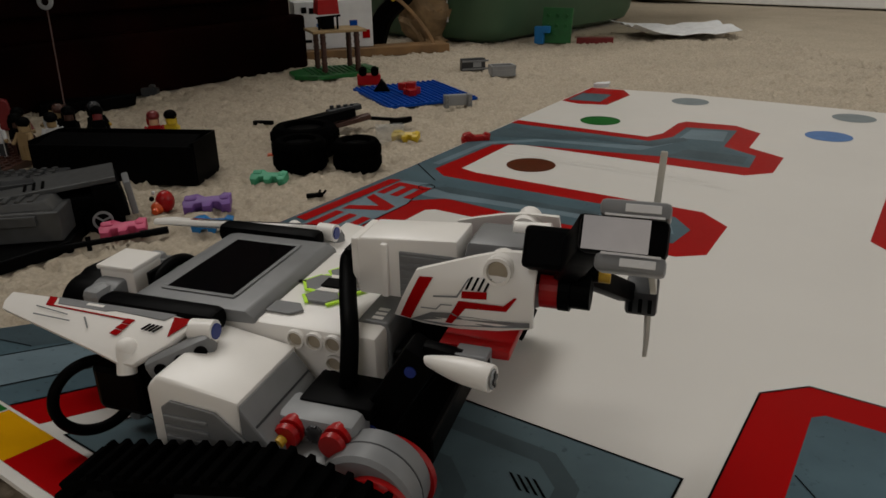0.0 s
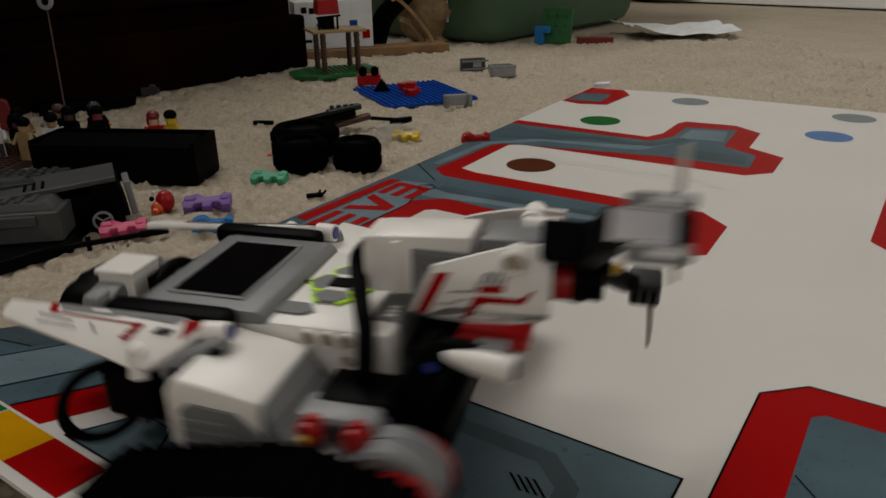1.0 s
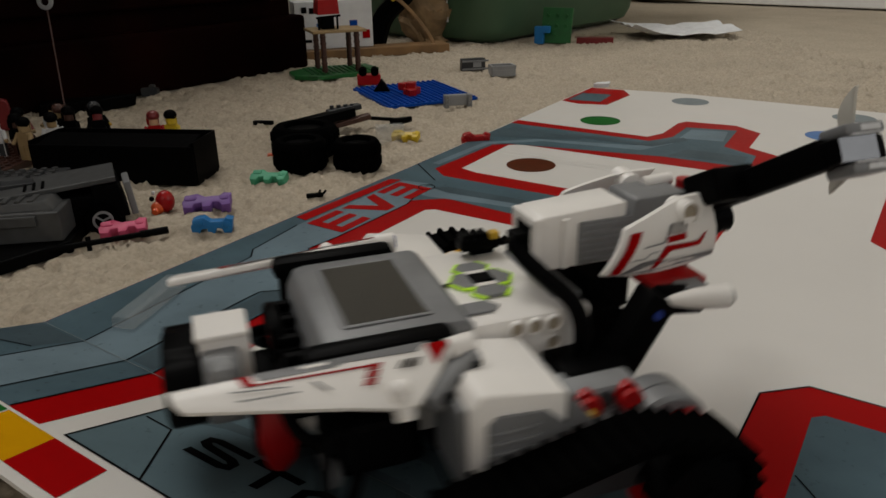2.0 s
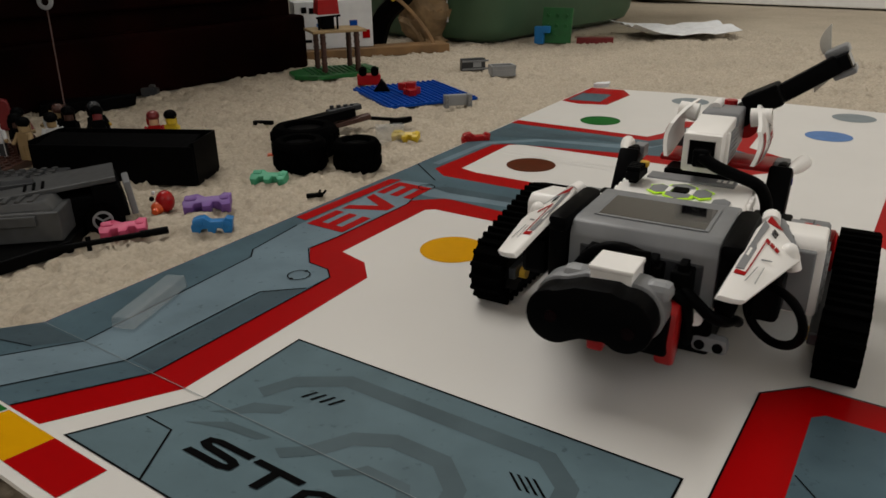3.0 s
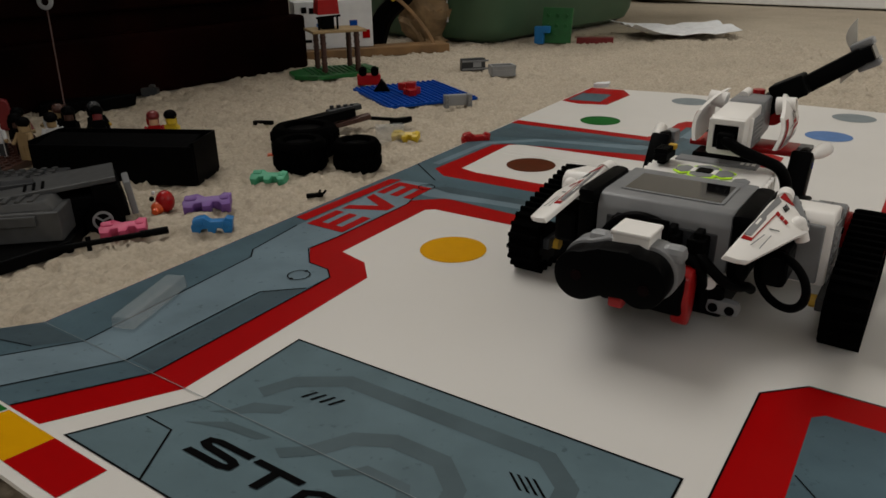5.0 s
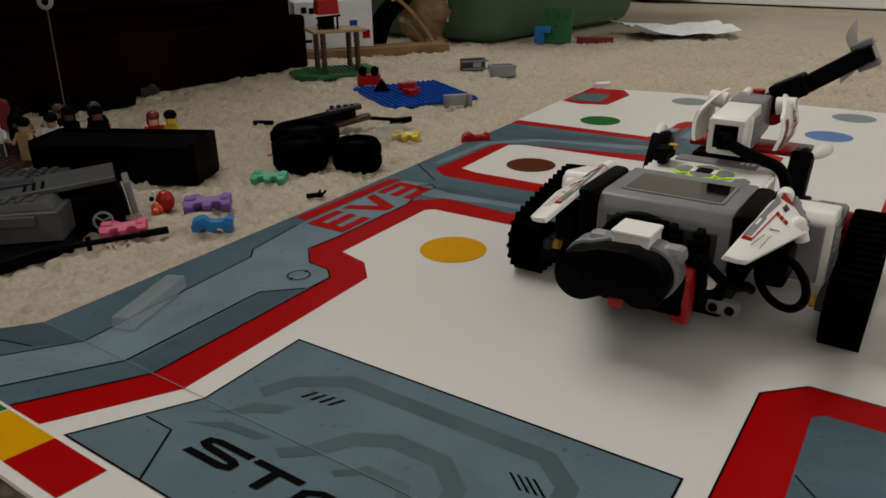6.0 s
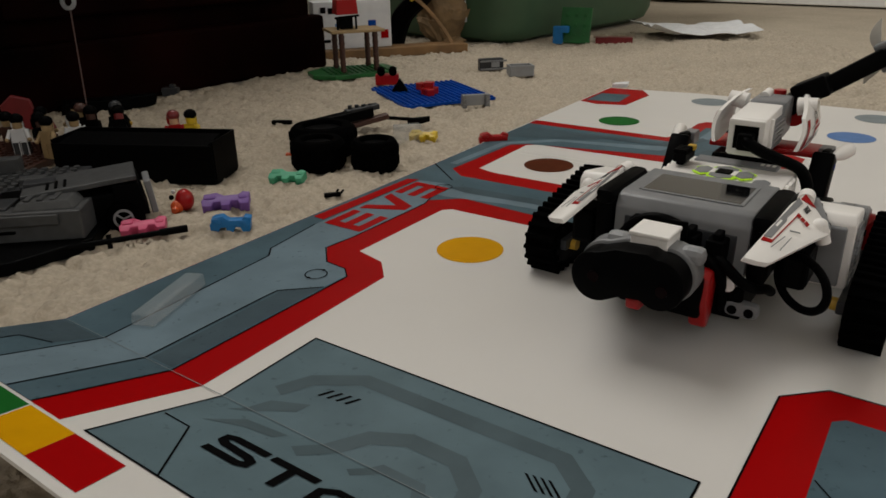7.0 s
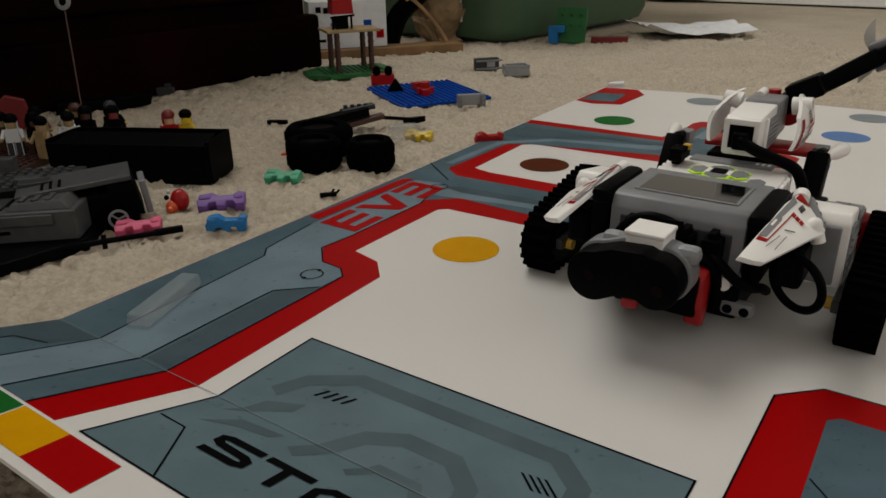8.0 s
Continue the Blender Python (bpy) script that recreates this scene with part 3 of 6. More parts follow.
def build_bin():
    m = Matrix.Translation(room(1.585, 1.11, FLOOR)) @ Matrix.Rotation(ROOM, 4, "Z")
    e = thing("storage_tote", m, "dull green plastic storage tote with rounded corners", "storage bin")
    bm = B()

    def ring(hx, hy, r, z):
        out = []
        for cx, cy, a0 in ((1, 1, 0), (-1, 1, 90), (-1, -1, 180), (1, -1, 270)):
            for k in range(7):
                a = radians(a0 + 15 * k)
                out.append(bm.verts.new((cx * (hx + 0.035 - r) + r * math.cos(a), cy * (hy - r) + r * math.sin(a), z)))
        return out
    prof = [(0.265, 0.165, 0.05, 0.0), (0.290, 0.190, 0.075, 0.012), (0.300, 0.20, 0.08, 0.035), (0.325, 0.225, 0.085, 0.33), (0.345, 0.245, 0.09, 0.335), (0.345, 0.245, 0.09, 0.365),
            (0.318, 0.218, 0.08, 0.365), (0.292, 0.192, 0.075, 0.05)]
    rings = [ring(*p) for p in prof]
    for A, C in zip(rings, rings[1:]):
        for i in range(len(A)):
            bm.faces.new((A[i], A[(i + 1) % len(A)], C[(i + 1) % len(A)], C[i]))
    bm.faces.new(rings[0][::-1])
    bm.faces.new(rings[-1])
    part("body", bm, BIN, e, smooth=True)
    tip = Matrix.Rotation(radians(-5), 3, "Y")
    lab = part("paper_label", box(B(), (-0.3445, -0.075, 0.085), (0.002, 0.032, 0.08), rot=tip), PAPER, e, "white paper label with blue bars")
    for z in (0.062, 0.075, 0.088):
        part("label_bar", box(B(), (-0.3458 - (z - 0.085) * 0.09, -0.075, z), (0.002, 0.022, 0.008), rot=tip), BLUEPIN, lab)


def build_far_things():
    turn = Matrix.Rotation(ROOM, 4, "Z")
    # carton with printed front
    e = thing("toy_carton", Matrix.Translation((-0.198, 1.445, FLOOR + 0.017)) @ Matrix.Rotation(radians(18), 4, "Z") @ Matrix.Diagonal((1.18, 1, 0.86, 1)), "white printed toy carton standing on a plank", "box")
    part("box_body", box(B(), (0, 0.03, 0.05), (0.125, 0.06, 0.1), 0.0015), PAPER, e)
    part("print", box(B(), (0.051, -0.001, 0.028), (0.012, 0.002, 0.018)), P_RED, e, "red square mark")
    part("print", box(B(), (-0.02, -0.001, 0.05), (0.018, 0.002, 0.008)), P_BLUE, e, "faded blue picture")
    part("print", box(B(), (0.032, -0.001, 0.045), (0.010, 0.002, 0.024)), DGREY, e, "dark picture patch")
    for k in range(3):
        part("print", box(B(), (-0.047 + 0.012 * k, -0.001, 0.083 - 0.002 * k), (0.008, 0.002, 0.012)), P_BLACK, e, "black bars of print")
    part("print", box(B(), (-0.045, -0.001, 0.018), (0.014, 0.002, 0.006)), P_BLACK, e)
    bm = B()
    box(bm, (0, 0, 0.0085), (0.30, 0.05, 0.017), 0.002)
    ob = part("plank", bm, PLANK)
    ob.matrix_world = Matrix.Translation((-0.130, 1.468, FLOOR)) @ Matrix.Rotation(radians(19), 4, "Z")
    tagged(ob, "raw wooden plank lying on the carpet", "plank")
    # crumpled paper bag beside the tote
    rng = random.Random(3)
    bm = B()
    ball(bm, (0, 0, 0.12), 0.082, (0.72, 0.6, 1.6), 40)
    for v in bm.verts:
        k = noise.noise(v.co * 24) * 0.030 + abs(noise.noise(v.co * 60)) * 0.022 + rng.uniform(-0.002, 0.002)
        v.co += v.co.normalized() * k
        v.co.z = max(0.0, v.co.z)
    ob = part("paper_bag", bm, BAGPAPER)
    ob.matrix_world = Matrix.Translation((-0.030, 1.63, FLOOR))
    tagged(ob, "crumpled brown paper bag standing on the carpet", "bag")
    # bent strips of card leaning on the bag, and a black one for shade
    for k, (m, lab) in enumerate(((PLANK, "long tan bent strip leaning on the bag"), (YELLOW, "olive yellow strip lying over the carton"), (BLACK, "dark folded strip leaning behind the carton"))):
        bm = B()
        if k == 0:
            tube(bm, [(-0.12, 0.0, 0.12), (-0.06, -0.01, 0.10), (-0.01, -0.02, 0.05), (0.012, -0.04, 0.01), (-0.02, -0.06, 0.006), (-0.05, -0.05, 0.006)], 0.0045, 8, 6, 0.5)
        elif k == 1:
            tube(bm, [(-0.14, -0.03, 0.145), (-0.11, -0.03, 0.135), (-0.08, -0.03, 0.118), (-0.06, -0.035, 0.10)], 0.009, 8, 6, 0.4)
        else:
            # wide black strip put in as the shadow between carton and bag
            tube(bm, [(-0.11, 0.02, 0.0), (-0.09, 0.02, 0.06), (-0.05, 0.01, 0.10), (-0.02, 0.02, 0.13)], 0.026, 10, 6, 0.5)
        ob = part("bent_strip", bm, m)
        ob.matrix_world = Matrix.Translation((-0.024, 1.54, FLOOR))
        tagged(ob, lab, "strip")
    # sheet of crumpled paper
    bm = B()
    n = 16
    g = [[None] * (n + 1) for _ in range(n + 1)]
    for i in range(n + 1):
        for j in range(n + 1):
            x, y = (i / n - 0.5) * 0.235, (j / n - 0.5) * 0.17
            z = 0.012 + 0.018 * abs(noise.noise(Vector((x * 14, y * 16, 2.0)))) + 0.055 * max(0, -x / 0.135 - 0.45) ** 1.3 + 0.02 * max(0, x / 0.135 - 0.5)
            g[i][j] = bm.verts.new((x, y, z))
    for i in range(n):
        for j in range(n):
            bm.faces.new((g[i][j], g[i + 1][j], g[i + 1][j + 1], g[i][j + 1]))
    ob = part("paper_sheet", bm, PAPER)
    sol = ob.modifiers.new("thickness", "SOLIDIFY")
    sol.thickness = 0.0008
    ob.matrix_world = Matrix.Translation((0.515, 1.68, FLOOR)) @ Matrix.Rotation(radians(6), 4, "Z")
    tagged(ob, "crumpled sheet of white paper on the carpet", "paper")
    # cushion and dark strip by the door
    bm = B()
    ball(bm, (0, 0, 0.05), 0.2, (1.0, 0.6, 0.30), 20)
    for v in bm.verts:
        v.co += v.co.normalized() * noise.noise(v.co * 14) * 0.012
        v.co.z = max(v.co.z, 0)
    ob = part("floor_cushion", bm, FABRIC, smooth=True)
    ob.matrix_world = Matrix.Translation((0.82, 2.68, FLOOR)) @ Matrix.Rotation(radians(-20), 4, "Z")
    tagged(ob, "beige fabric cushion lying on the carpet", "cushion")
    # green plate standing on its edge with a blue figure
    e = thing("toy_green_plate", Matrix.Translation((0.235, 1.60, FLOOR)) @ Matrix.Rotation(radians(-25), 4, "Z"), "green toy building plate leaning with a blue piece", "toy plate")
    bm = B()
    box(bm, (0.012, 0, 0.036), (0.064, 0.008, 0.072), 0.001, Matrix.Rotation(radians(-14), 3, "X"))
    for i in range(3):
        for j in range(3):
            rod(bm, (-0.008 + 0.02 * i, -0.006 + 0.004 * j, 0.016 + 0.02 * j), (-0.008 + 0.02 * i, -0.009 + 0.004 * j, 0.016 + 0.02 * j), 0.004, n=8)
    part("plate", bm, GREEN, e)
    bm = B()
    box(bm, (-0.02, -0.018, 0.018), (0.02, 0.012, 0.036), 0.002)
    box(bm, (-0.005, -0.02, 0.03), (0.018, 0.01, 0.014), 0.002)
    part("figure_block", bm, CYAN, e, "blue plastic piece")
    ob = part("toy_brick", box(B(), (0, 0, 0.006), (0.075, 0.022, 0.013), 0.001), DRED)
    ob.matrix_world = Matrix.Translation((0.325, 1.585, FLOOR)) @ Matrix.Rotation(radians(-12), 4, "Z")
    tagged(ob, "long dark red toy brick on the carpet", "toy brick")


# ---- toys on the carpet ----
def studs(bm, nx, ny, pitch, z, r=0.0024, h=0.0018, x0=0.0, y0=0.0, slot=0):
    for i in range(nx):
        for j in range(ny):
            x, y = x0 + (i - (nx - 1) / 2) * pitch, y0 + (j - (ny - 1) / 2) * pitch
            rod(bm, (x, y, z - 0.0002), (x, y, z + h), r, n=8, slot=slot)


def figure(x, y, turn, shirt, legs, hair, face, tilt=0.0, z=FLOOR, label="", s=1.0):
    """A small building-toy figure, one plain mesh."""
    bm = B()
    for k in (-1, 1):
        box(bm, (k * 0.004, 0, 0.0075), (0.0072, 0.0085, 0.015), 0.0008, slot=1)
    slab(bm, [(-0.0078, -0.004, 0.015), (0.0078, -0.004, 0.015), (0.006, -0.004, 0.028), (-0.006, -0.004, 0.028)], (0, 0.008, 0), 0.0006, 0)
    for k in (-1, 1):
        rod(bm, (k * 0.0075, 0, 0.0265), (k * 0.0105, -0.004, 0.0185), 0.0024, 0.002, 8, 0)
        ball(bm, (k * 0.0108, -0.0055, 0.0172), 0.0022, seg=8, slot=3)
    rod(bm, (0, 0, 0.0285), (0, 0, 0.0375), 0.0047, n=14, slot=3)
    ball(bm, (0, 0.0008, 0.0378), 0.0068, (1, 1, 0.85), 12, 2)
    box(bm, (-0.001, 0.0034, 0.0325), (0.0125, 0.0055, 0.011), 0.0025, slot=2)
    ob = part("toy_figure", bm, [shirt, legs, hair, face])
    ob.matrix_world = Matrix.Translation((x, y, z)) @ Matrix.Rotation(radians(turn), 4, "Z") @ Matrix.Rotation(radians(tilt), 4, "X") @ Matrix.Scale(s, 4)
    return tagged(ob, label or "small plastic building-toy figure", "toy figure", "toy figures on the carpet")


def animal(name, x, y, turn, m, label, s=1.0, tip=0):
    """A chunky one-colour interlocking toy animal."""
    bm = B()
    slab(bm, [(-0.017, -0.0045, 0.007), (-0.0165, -0.0045, 0.001), (-0.0105, -0.0045, 0.0), (-0.009, -0.0045, 0.004), (-0.004, -0.0045, 0.0045), (-0.0035, -0.0045, 0.0), (0.002, -0.0045, 0.0), (0.0035, -0.0045, 0.0045),
              (0.008, -0.0045, 0.004), (0.0095, -0.0045, 0.0), (0.0155, -0.0045, 0.0), (0.0165, -0.0045, 0.0075), (0.0175, -0.0045, 0.012), (0.012, -0.0045, 0.0135), (0.0095, -0.0045, 0.0105), (-0.001, -0.0045, 0.0105), (-0.006, -0.0045, 0.0145), (-0.013, -0.0045, 0.0135)],
         (0, 0.009, 0), 0.0007)
    box(bm, (-0.011, 0, 0.010), (0.009, 0.0115, 0.006), 0.002)
    box(bm, (0.012, 0, 0.008), (0.007, 0.0115, 0.006), 0.002)
    ob = part(name, bm, m, smooth=True)
    ob.matrix_world = Matrix.Translation((x, y, FLOOR + (0.001 if not tip else 0.0045))) @ Matrix.Rotation(radians(turn), 4, "Z") @ Matrix.Rotation(radians(tip), 4, "X") @ Matrix.Scale(s, 4)
    return tagged(ob, label, "toy animal", "plastic toy animals")


def tyre(x, y, z, r, w, tilt=(0, 0), label=""):
    m = Matrix.Translation((x, y, z)) @ Matrix.Rotation(radians(tilt[0]), 4, "X") @ Matrix.Rotation(radians(tilt[1]), 4, "Y")
    e = thing("loose_toy_tyre", m, label or "fat black rubber toy tyre lying on its side", "tyre", "toy tyres")
    bm = B()
    lathe(bm, [(r * 0.62, 0.0), (r * 0.86, 0.0), (r * 0.96, w * 0.1), (r, w * 0.28), (r, w * 0.72), (r * 0.96, w * 0.9), (r * 0.86, w), (r * 0.62, w), (r * 0.58, w * 0.9), (r * 0.58, w * 0.1)], 32)
    part("rubber_ring", bm, RUBBER, e, smooth=True)
    part("hub", rod(B(), (0, 0, w * 0.15), (0, 0, w * 0.86), r * 0.57, n=24), BLACK, e)
    bm = B()
    for k in range(28):
        a = 2 * math.pi * k / 28
        for q, o in ((0.32, 0.0), (0.68, 0.11)):
            c = Vector((math.cos(a + o), math.sin(a + o), 0)) * (r * 1.004)
            box(bm, (c.x, c.y, w * q), (r * 0.05, r * 0.10, w * 0.24), rot=Matrix.Rotation(a + o, 3, "Z"))
    part("tread", bm, RUBBER, e)
    return e


def build_toys():
    # open black carton
    e = thing("black_tray", Matrix.Translation((-0.300, 0.682, FLOOR)) @ Matrix.Rotation(radians(-7), 4, "Z"), "long open black cardboard tray on the carpet", "tray")
    L, D, Hh, t = 0.158, 0.052, 0.040, 0.0022
    part("front_wall", box(B(), (0, -D / 2, Hh * 0.46), (L, t, Hh * 0.92), 0.0005), BLACK, e)
    part("back_wall", box(B(), (0, D / 2, Hh / 2), (L, t, Hh), 0.0005), BLACK, e)
    part("end_wall", box(B(), (L / 2, 0, Hh / 2), (t, D - t, Hh), 0.0005), BLACK, e)
    part("end_wall", box(B(), (-L / 2, 0, Hh / 2), (t, D - t, Hh), 0.0005), BLACK, e)
    part("bottom", box(B(), (0, 0, t / 2), (L - t, D - t, t)), BLACK, e)
    part("flap", box(B(), (0, -D * 0.18, Hh * 0.93), (L - 0.01, D * 0.62, t), 0.0004, Matrix.Rotation(radians(9), 3, "X")), BLACK, e, "black inner flap")
    figure(-0.3055, 0.775, 20, RED, RED, DRED, SKIN, label="toy figure with a red cap and red shirt")
    figure(-0.2885, 0.778, -10, YELLOW, BLACK, BLACK, YELLOW, label="toy figure with black hair and yellow shirt")
    # crowd of figures on a brown plate
    e = thing("toy_base_plate", Matrix.Translation((-0.50, 0.74, FLOOR)) @ Matrix.Rotation(radians(-8), 4, "Z"), "brown studded toy base plate on the carpet", "toy plate")
    bm = B()
    box(bm, (0, 0, 0.0035), (0.17, 0.11, 0.007), 0.0006)
    part("plate", bm, BROWN, e)
    bm = B()
    studs(bm, 20, 12, 0.0082, 0.007)
    tagged(part("studs", bm, BROWN, e), kind="stuff")
    # shirts and faces take dark colours to carry the cabinet's shadow
    crowd = [(-0.452, 0.735, 10, PAPER, DGREY, BLACK, TAN, 0), (-0.415, 0.722, -20, TAN, TAN, BLACK, TAN, 0), (-0.402, 0.752, 30, PAPER, BROWN, BLACK, TAN, 12), (-0.393, 0.772, 0, BLACK, BLACK, BLACK, BROWN, 0),
             (-0.362, 0.768, 15, BLACK, BLACK, BLACK, DRED, -10), (-0.445, 0.770, 35, DRED, BLACK, BLACK, TAN, 0), (-0.425, 0.790, -30, BROWN, BLACK, BLACK, TAN, -14), (-0.375, 0.795, 50, BLACK, BLACK, DGREY, GOLD, 0),
             (-0.47, 0.752, 0, BROWN, BROWN, BLACK, TAN, 8), (-0.432, 0.742, 60, BLACK, BROWN, BLACK, BROWN, 0), (-0.41, 0.785, -50, BLACK, BLACK, BROWN, TAN, 0)]
    for x, y, r, a, b, c, d, lean in crowd:
        figure(x, y, r, a, b, c, d, lean, z=FLOOR + 0.007, label="small toy figure in a crowd on a brown plate")
    ob = part("toy_banner", slab(B(), [(-0.02, 0, 0.0), (0.018, 0, 0.0), (0.012, 0, 0.036), (-0.008, 0, 0.042), (-0.022, 0, 0.03)], (0, 0.006, 0), 0.002), DRED)
    ob.matrix_world = Matrix.Translation((-0.52, 0.86, FLOOR + 0.004)) @ Matrix.Rotation(radians(15), 4, "Z")
    tagged(ob, "dark red plastic toy piece among the figures", "toy piece")
    ob = part("toy_boat_hull", slab(B(), [(-0.06, -0.016, 0.0), (0.015, -0.014, 0.0), (0.06, 0.004, 0.001), (0.02, 0.014, 0.0), (-0.06, 0.014, 0.0)], (0.004, 0, 0.017), 0.002), BLACK)
    ob.matrix_world = Matrix.Translation((-0.472, 0.985, FLOOR)) @ Matrix.Rotation(radians(24), 4, "Z")
    tagged(ob, "black toy boat piece lying on the carpet", "toy piece")
    bm = B()
    box(bm, (0, 0, 0.006), (0.024, 0.012, 0.012), 0.001)
    box(bm, (0.004, 0, 0.014), (0.008, 0.008, 0.006), 0.001)
    ob = part("toy_block", bm, DGREY)
    ob.matrix_world = Matrix.Translation((-0.425, 1.085, FLOOR))
    tagged(ob, "dark grey toy piece near the cabinet", "toy piece")
    # thin staff with a disc, leaning on the cabinet
    e = thing("toy_staff", Matrix.Translation((-0.4666, 0.911, FLOOR)), "thin brown staff with a pale ring leaning upright", "toy staff")
    part("staff", rod(B(), (0, 0, 0), (-0.0195, 0.048, 0.134), 0.0010, n=8), BROWN, e)
    part("disc", lathe(B(), [(0.0055, 0), (0.0095, 0.0008), (0.0105, 0.002), (0.0095, 0.0032), (0.0055, 0.004), (0.005, 0.002)], 22, Matrix.Translation((-0.0205, 0.0505, 0.1420)) @ Matrix.Rotation(radians(80), 4, "X")), LGREY, e, "pale round ring")
    # grey truck and keypad
    e = thing("toy_truck", Matrix.Translation((-0.273, 0.548, FLOOR)) @ Matrix.Rotation(radians(25), 4, "Z"), "black and grey building-toy truck on the carpet", "toy truck")
    part("chassis", box(B(), (-0.03, 0, 0.019), (0.10, 0.044, 0.026), 0.002), BLACK, e)
    part("cab", slab(B(), [(0.0, -0.023, 0.012), (0.024, -0.023, 0.012), (0.019, -0.023, 0.038), (0.0, -0.023, 0.0385)], (0, 0.046, 0), 0.001), BLACK, e)
    part("grille", box(B(), (0.0265, 0, 0.023), (0.005, 0.030, 0.027), 0.001, Matrix.Rotation(radians(-6), 3, "Y")), GREY, e, "light grey front grille")
    part("roof_panel", slab(B(), [(-0.062, -0.022, 0.0345), (0.018, -0.022, 0.0400), (0.018, 0.022, 0.0400), (-0.062, 0.022, 0.0345)], (0, 0, 0.004), 0.0008), SHADE_GREY, e, "smooth grey roof panel")
    for k in range(3):
        part("vent", box(B(), (-0.032 - 0.006 * k, -0.008, 0.0407 - 0.0004 * k), (0.002, 0.018, 0.0015)), BLACK, e)
    part("hatch", box(B(), (-0.050, 0.006, 0.0400), (0.022, 0.014, 0.003), 0.0005), DGREY, e)
    for x in (0.004, -0.06):
        for k in (-1, 1):
            w = part("wheel", rod(B(), (x, k * 0.019, 0.0125), (x, k * 0.027, 0.0125), 0.0125, n=20), RUBBER, e)
            bm = B()
            lathe(bm, [(0.0058, 0), (0.0075, 0), (0.0075, 0.0012), (0.0058, 0.0012)], 20, Matrix.Translation((x, k * 0.027, 0.0125)) @ Matrix.Rotation(radians(-90 * k), 4, "X"))
            for q in range(3):
                a = radians(120 * q + 20)
                beam(bm, (x, k * 0.0277, 0.0125), (x + 0.006 * math.cos(a), k * 0.0277, 0.0125 + 0.006 * math.sin(a)), 0.0012, 0.0012, (0, 1, 0.01), 0)
            part("rim", bm, LGREY, w)
    e = thing("toy_grey_block", Matrix.Translation((-0.325, 0.502, FLOOR)) @ Matrix.Rotation(radians(9), 4, "Z"), "smooth grey plastic toy block with a ledge on a dark base", "toy block")
    part("dark_base", slab(B(), [(-0.066, -0.080, 0), (0.012, -0.056, 0), (0.055, -0.018, 0), (0.055, 0.03, 0), (-0.066, 0.03, 0)], (0, 0, 0.0095), 0.001), BLACK, e, "black plastic base")
    bm = B()
    box(bm, (-0.008, 0, 0.0205), (0.116, 0.036, 0.022), 0.001)
    body = part("grey_body", bm, SHADE_GREY, e)
    part("ledge", box(B(), (-0.012, -0.0192, 0.0262), (0.094, 0.0028, 0.0075), 0.0006), SHADE_GREY, body)
    part("slot", box(B(), (-0.016, -0.0186, 0.0175), (0.040, 0.0016, 0.0020)), BLACK, body)
    part("dark_top", box(B(), (-0.024, 0.002, 0.0322), (0.044, 0.026, 0.0022), 0.0006), DGREY, e, "dark smooth tile")
    part("slope", slab(B(), [(0.002, -0.014, 0.0315), (0.046, -0.014, 0.0315), (0.040, -0.010, 0.0375), (0.006, -0.010, 0.0365)], (0, 0.024, 0), 0.0008), SHADE_GREY, e, "grey sloped brick")
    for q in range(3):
        part("slope_ridge", box(B(), (0.012 + 0.009 * q, 0.001, 0.0378), (0.004, 0.020, 0.0016), 0.0004), SHADE_GREY, e)
    e = thing("toy_keypad", Matrix.Translation((-0.385, 0.592, FLOOR)) @ Matrix.Rotation(radians(10), 4, "Z"), "grey studded toy plate tilted against the truck", "toy plate")
    bm = B()
    box(bm, (0, 0, 0.0115), (0.12, 0.07, 0.023), 0.001)
    part("plate", bm, DGREY, e)
    bm = B()
    studs(bm, 12, 7, 0.009, 0.023, 0.0028, 0.0025)
    part("studs", bm, SHADE_GREY, e)
    part("block", box(B(), (-0.02, 0.025, 0.030), (0.05, 0.012, 0.014), 0.001), SHADE_GREY, e)
    part("block", box(B(), (0.03, -0.02, 0.027), (0.02, 0.012, 0.008), 0.001), SHADE_GREY, e)
    ob = part("toy_figure", ball(B(), (0, 0, 0.0), 0.008, (1.3, 1, 0.8), 12), SKIN)
    ob.matrix_world = Matrix.Translation((-0.347, 0.502, 0.0345))
    tagged(ob, "peach coloured small toy resting on the grey block", "toy figure")
    # black rod
    bm = B()
    rod(bm, (-0.285, 0.478, 0.002), (-0.2085, 0.5215, 0.0005), 0.0023, 0.0021, 10)
    rod(bm, (-0.226, 0.5116, 0.0009), (-0.2085, 0.5215, 0.0005), 0.0029, 0.0030, 10)
    rod(bm, (-0.256, 0.4925, -0.004), (-0.2575, 0.496, 0.006), 0.0018, n=8)
    tagged(part("toy_rod", bm, BLACK), "thin black plastic toy rod on the carpet", "toy rod")
    # coloured animals
    animal("toy_animal", -0.239, 0.514, 22, PINK, "pink plastic toy animal lying on the carpet", 1.0, -68)
    animal("toy_animal", -0.191, 0.566, 17, PURPLE, "purple plastic toy animal lying on the carpet", 1.15, -66)
    animal("toy_animal", -0.176, 0.527, 6, CYAN, "bright blue plastic toy animal on the carpet", 0.92)
    animal("toy_animal", -0.158, 0.638, -5, TEAL, "mint green plastic toy animal on the carpet", 0.98, -66)
    animal("toy_animal", -0.040, 0.786, -10, YELLOW, "yellow plastic toy animal on the carpet", 0.9, -66)
    animal("toy_animal", 0.037, 0.777, 10, RED, "red plastic toy animal beside the mat edge", 0.92)
    e = thing("toy_ladybird", Matrix.Translation((-0.230, 0.577, FLOOR)), "small shiny red and orange round toy on the carpet", "toy")
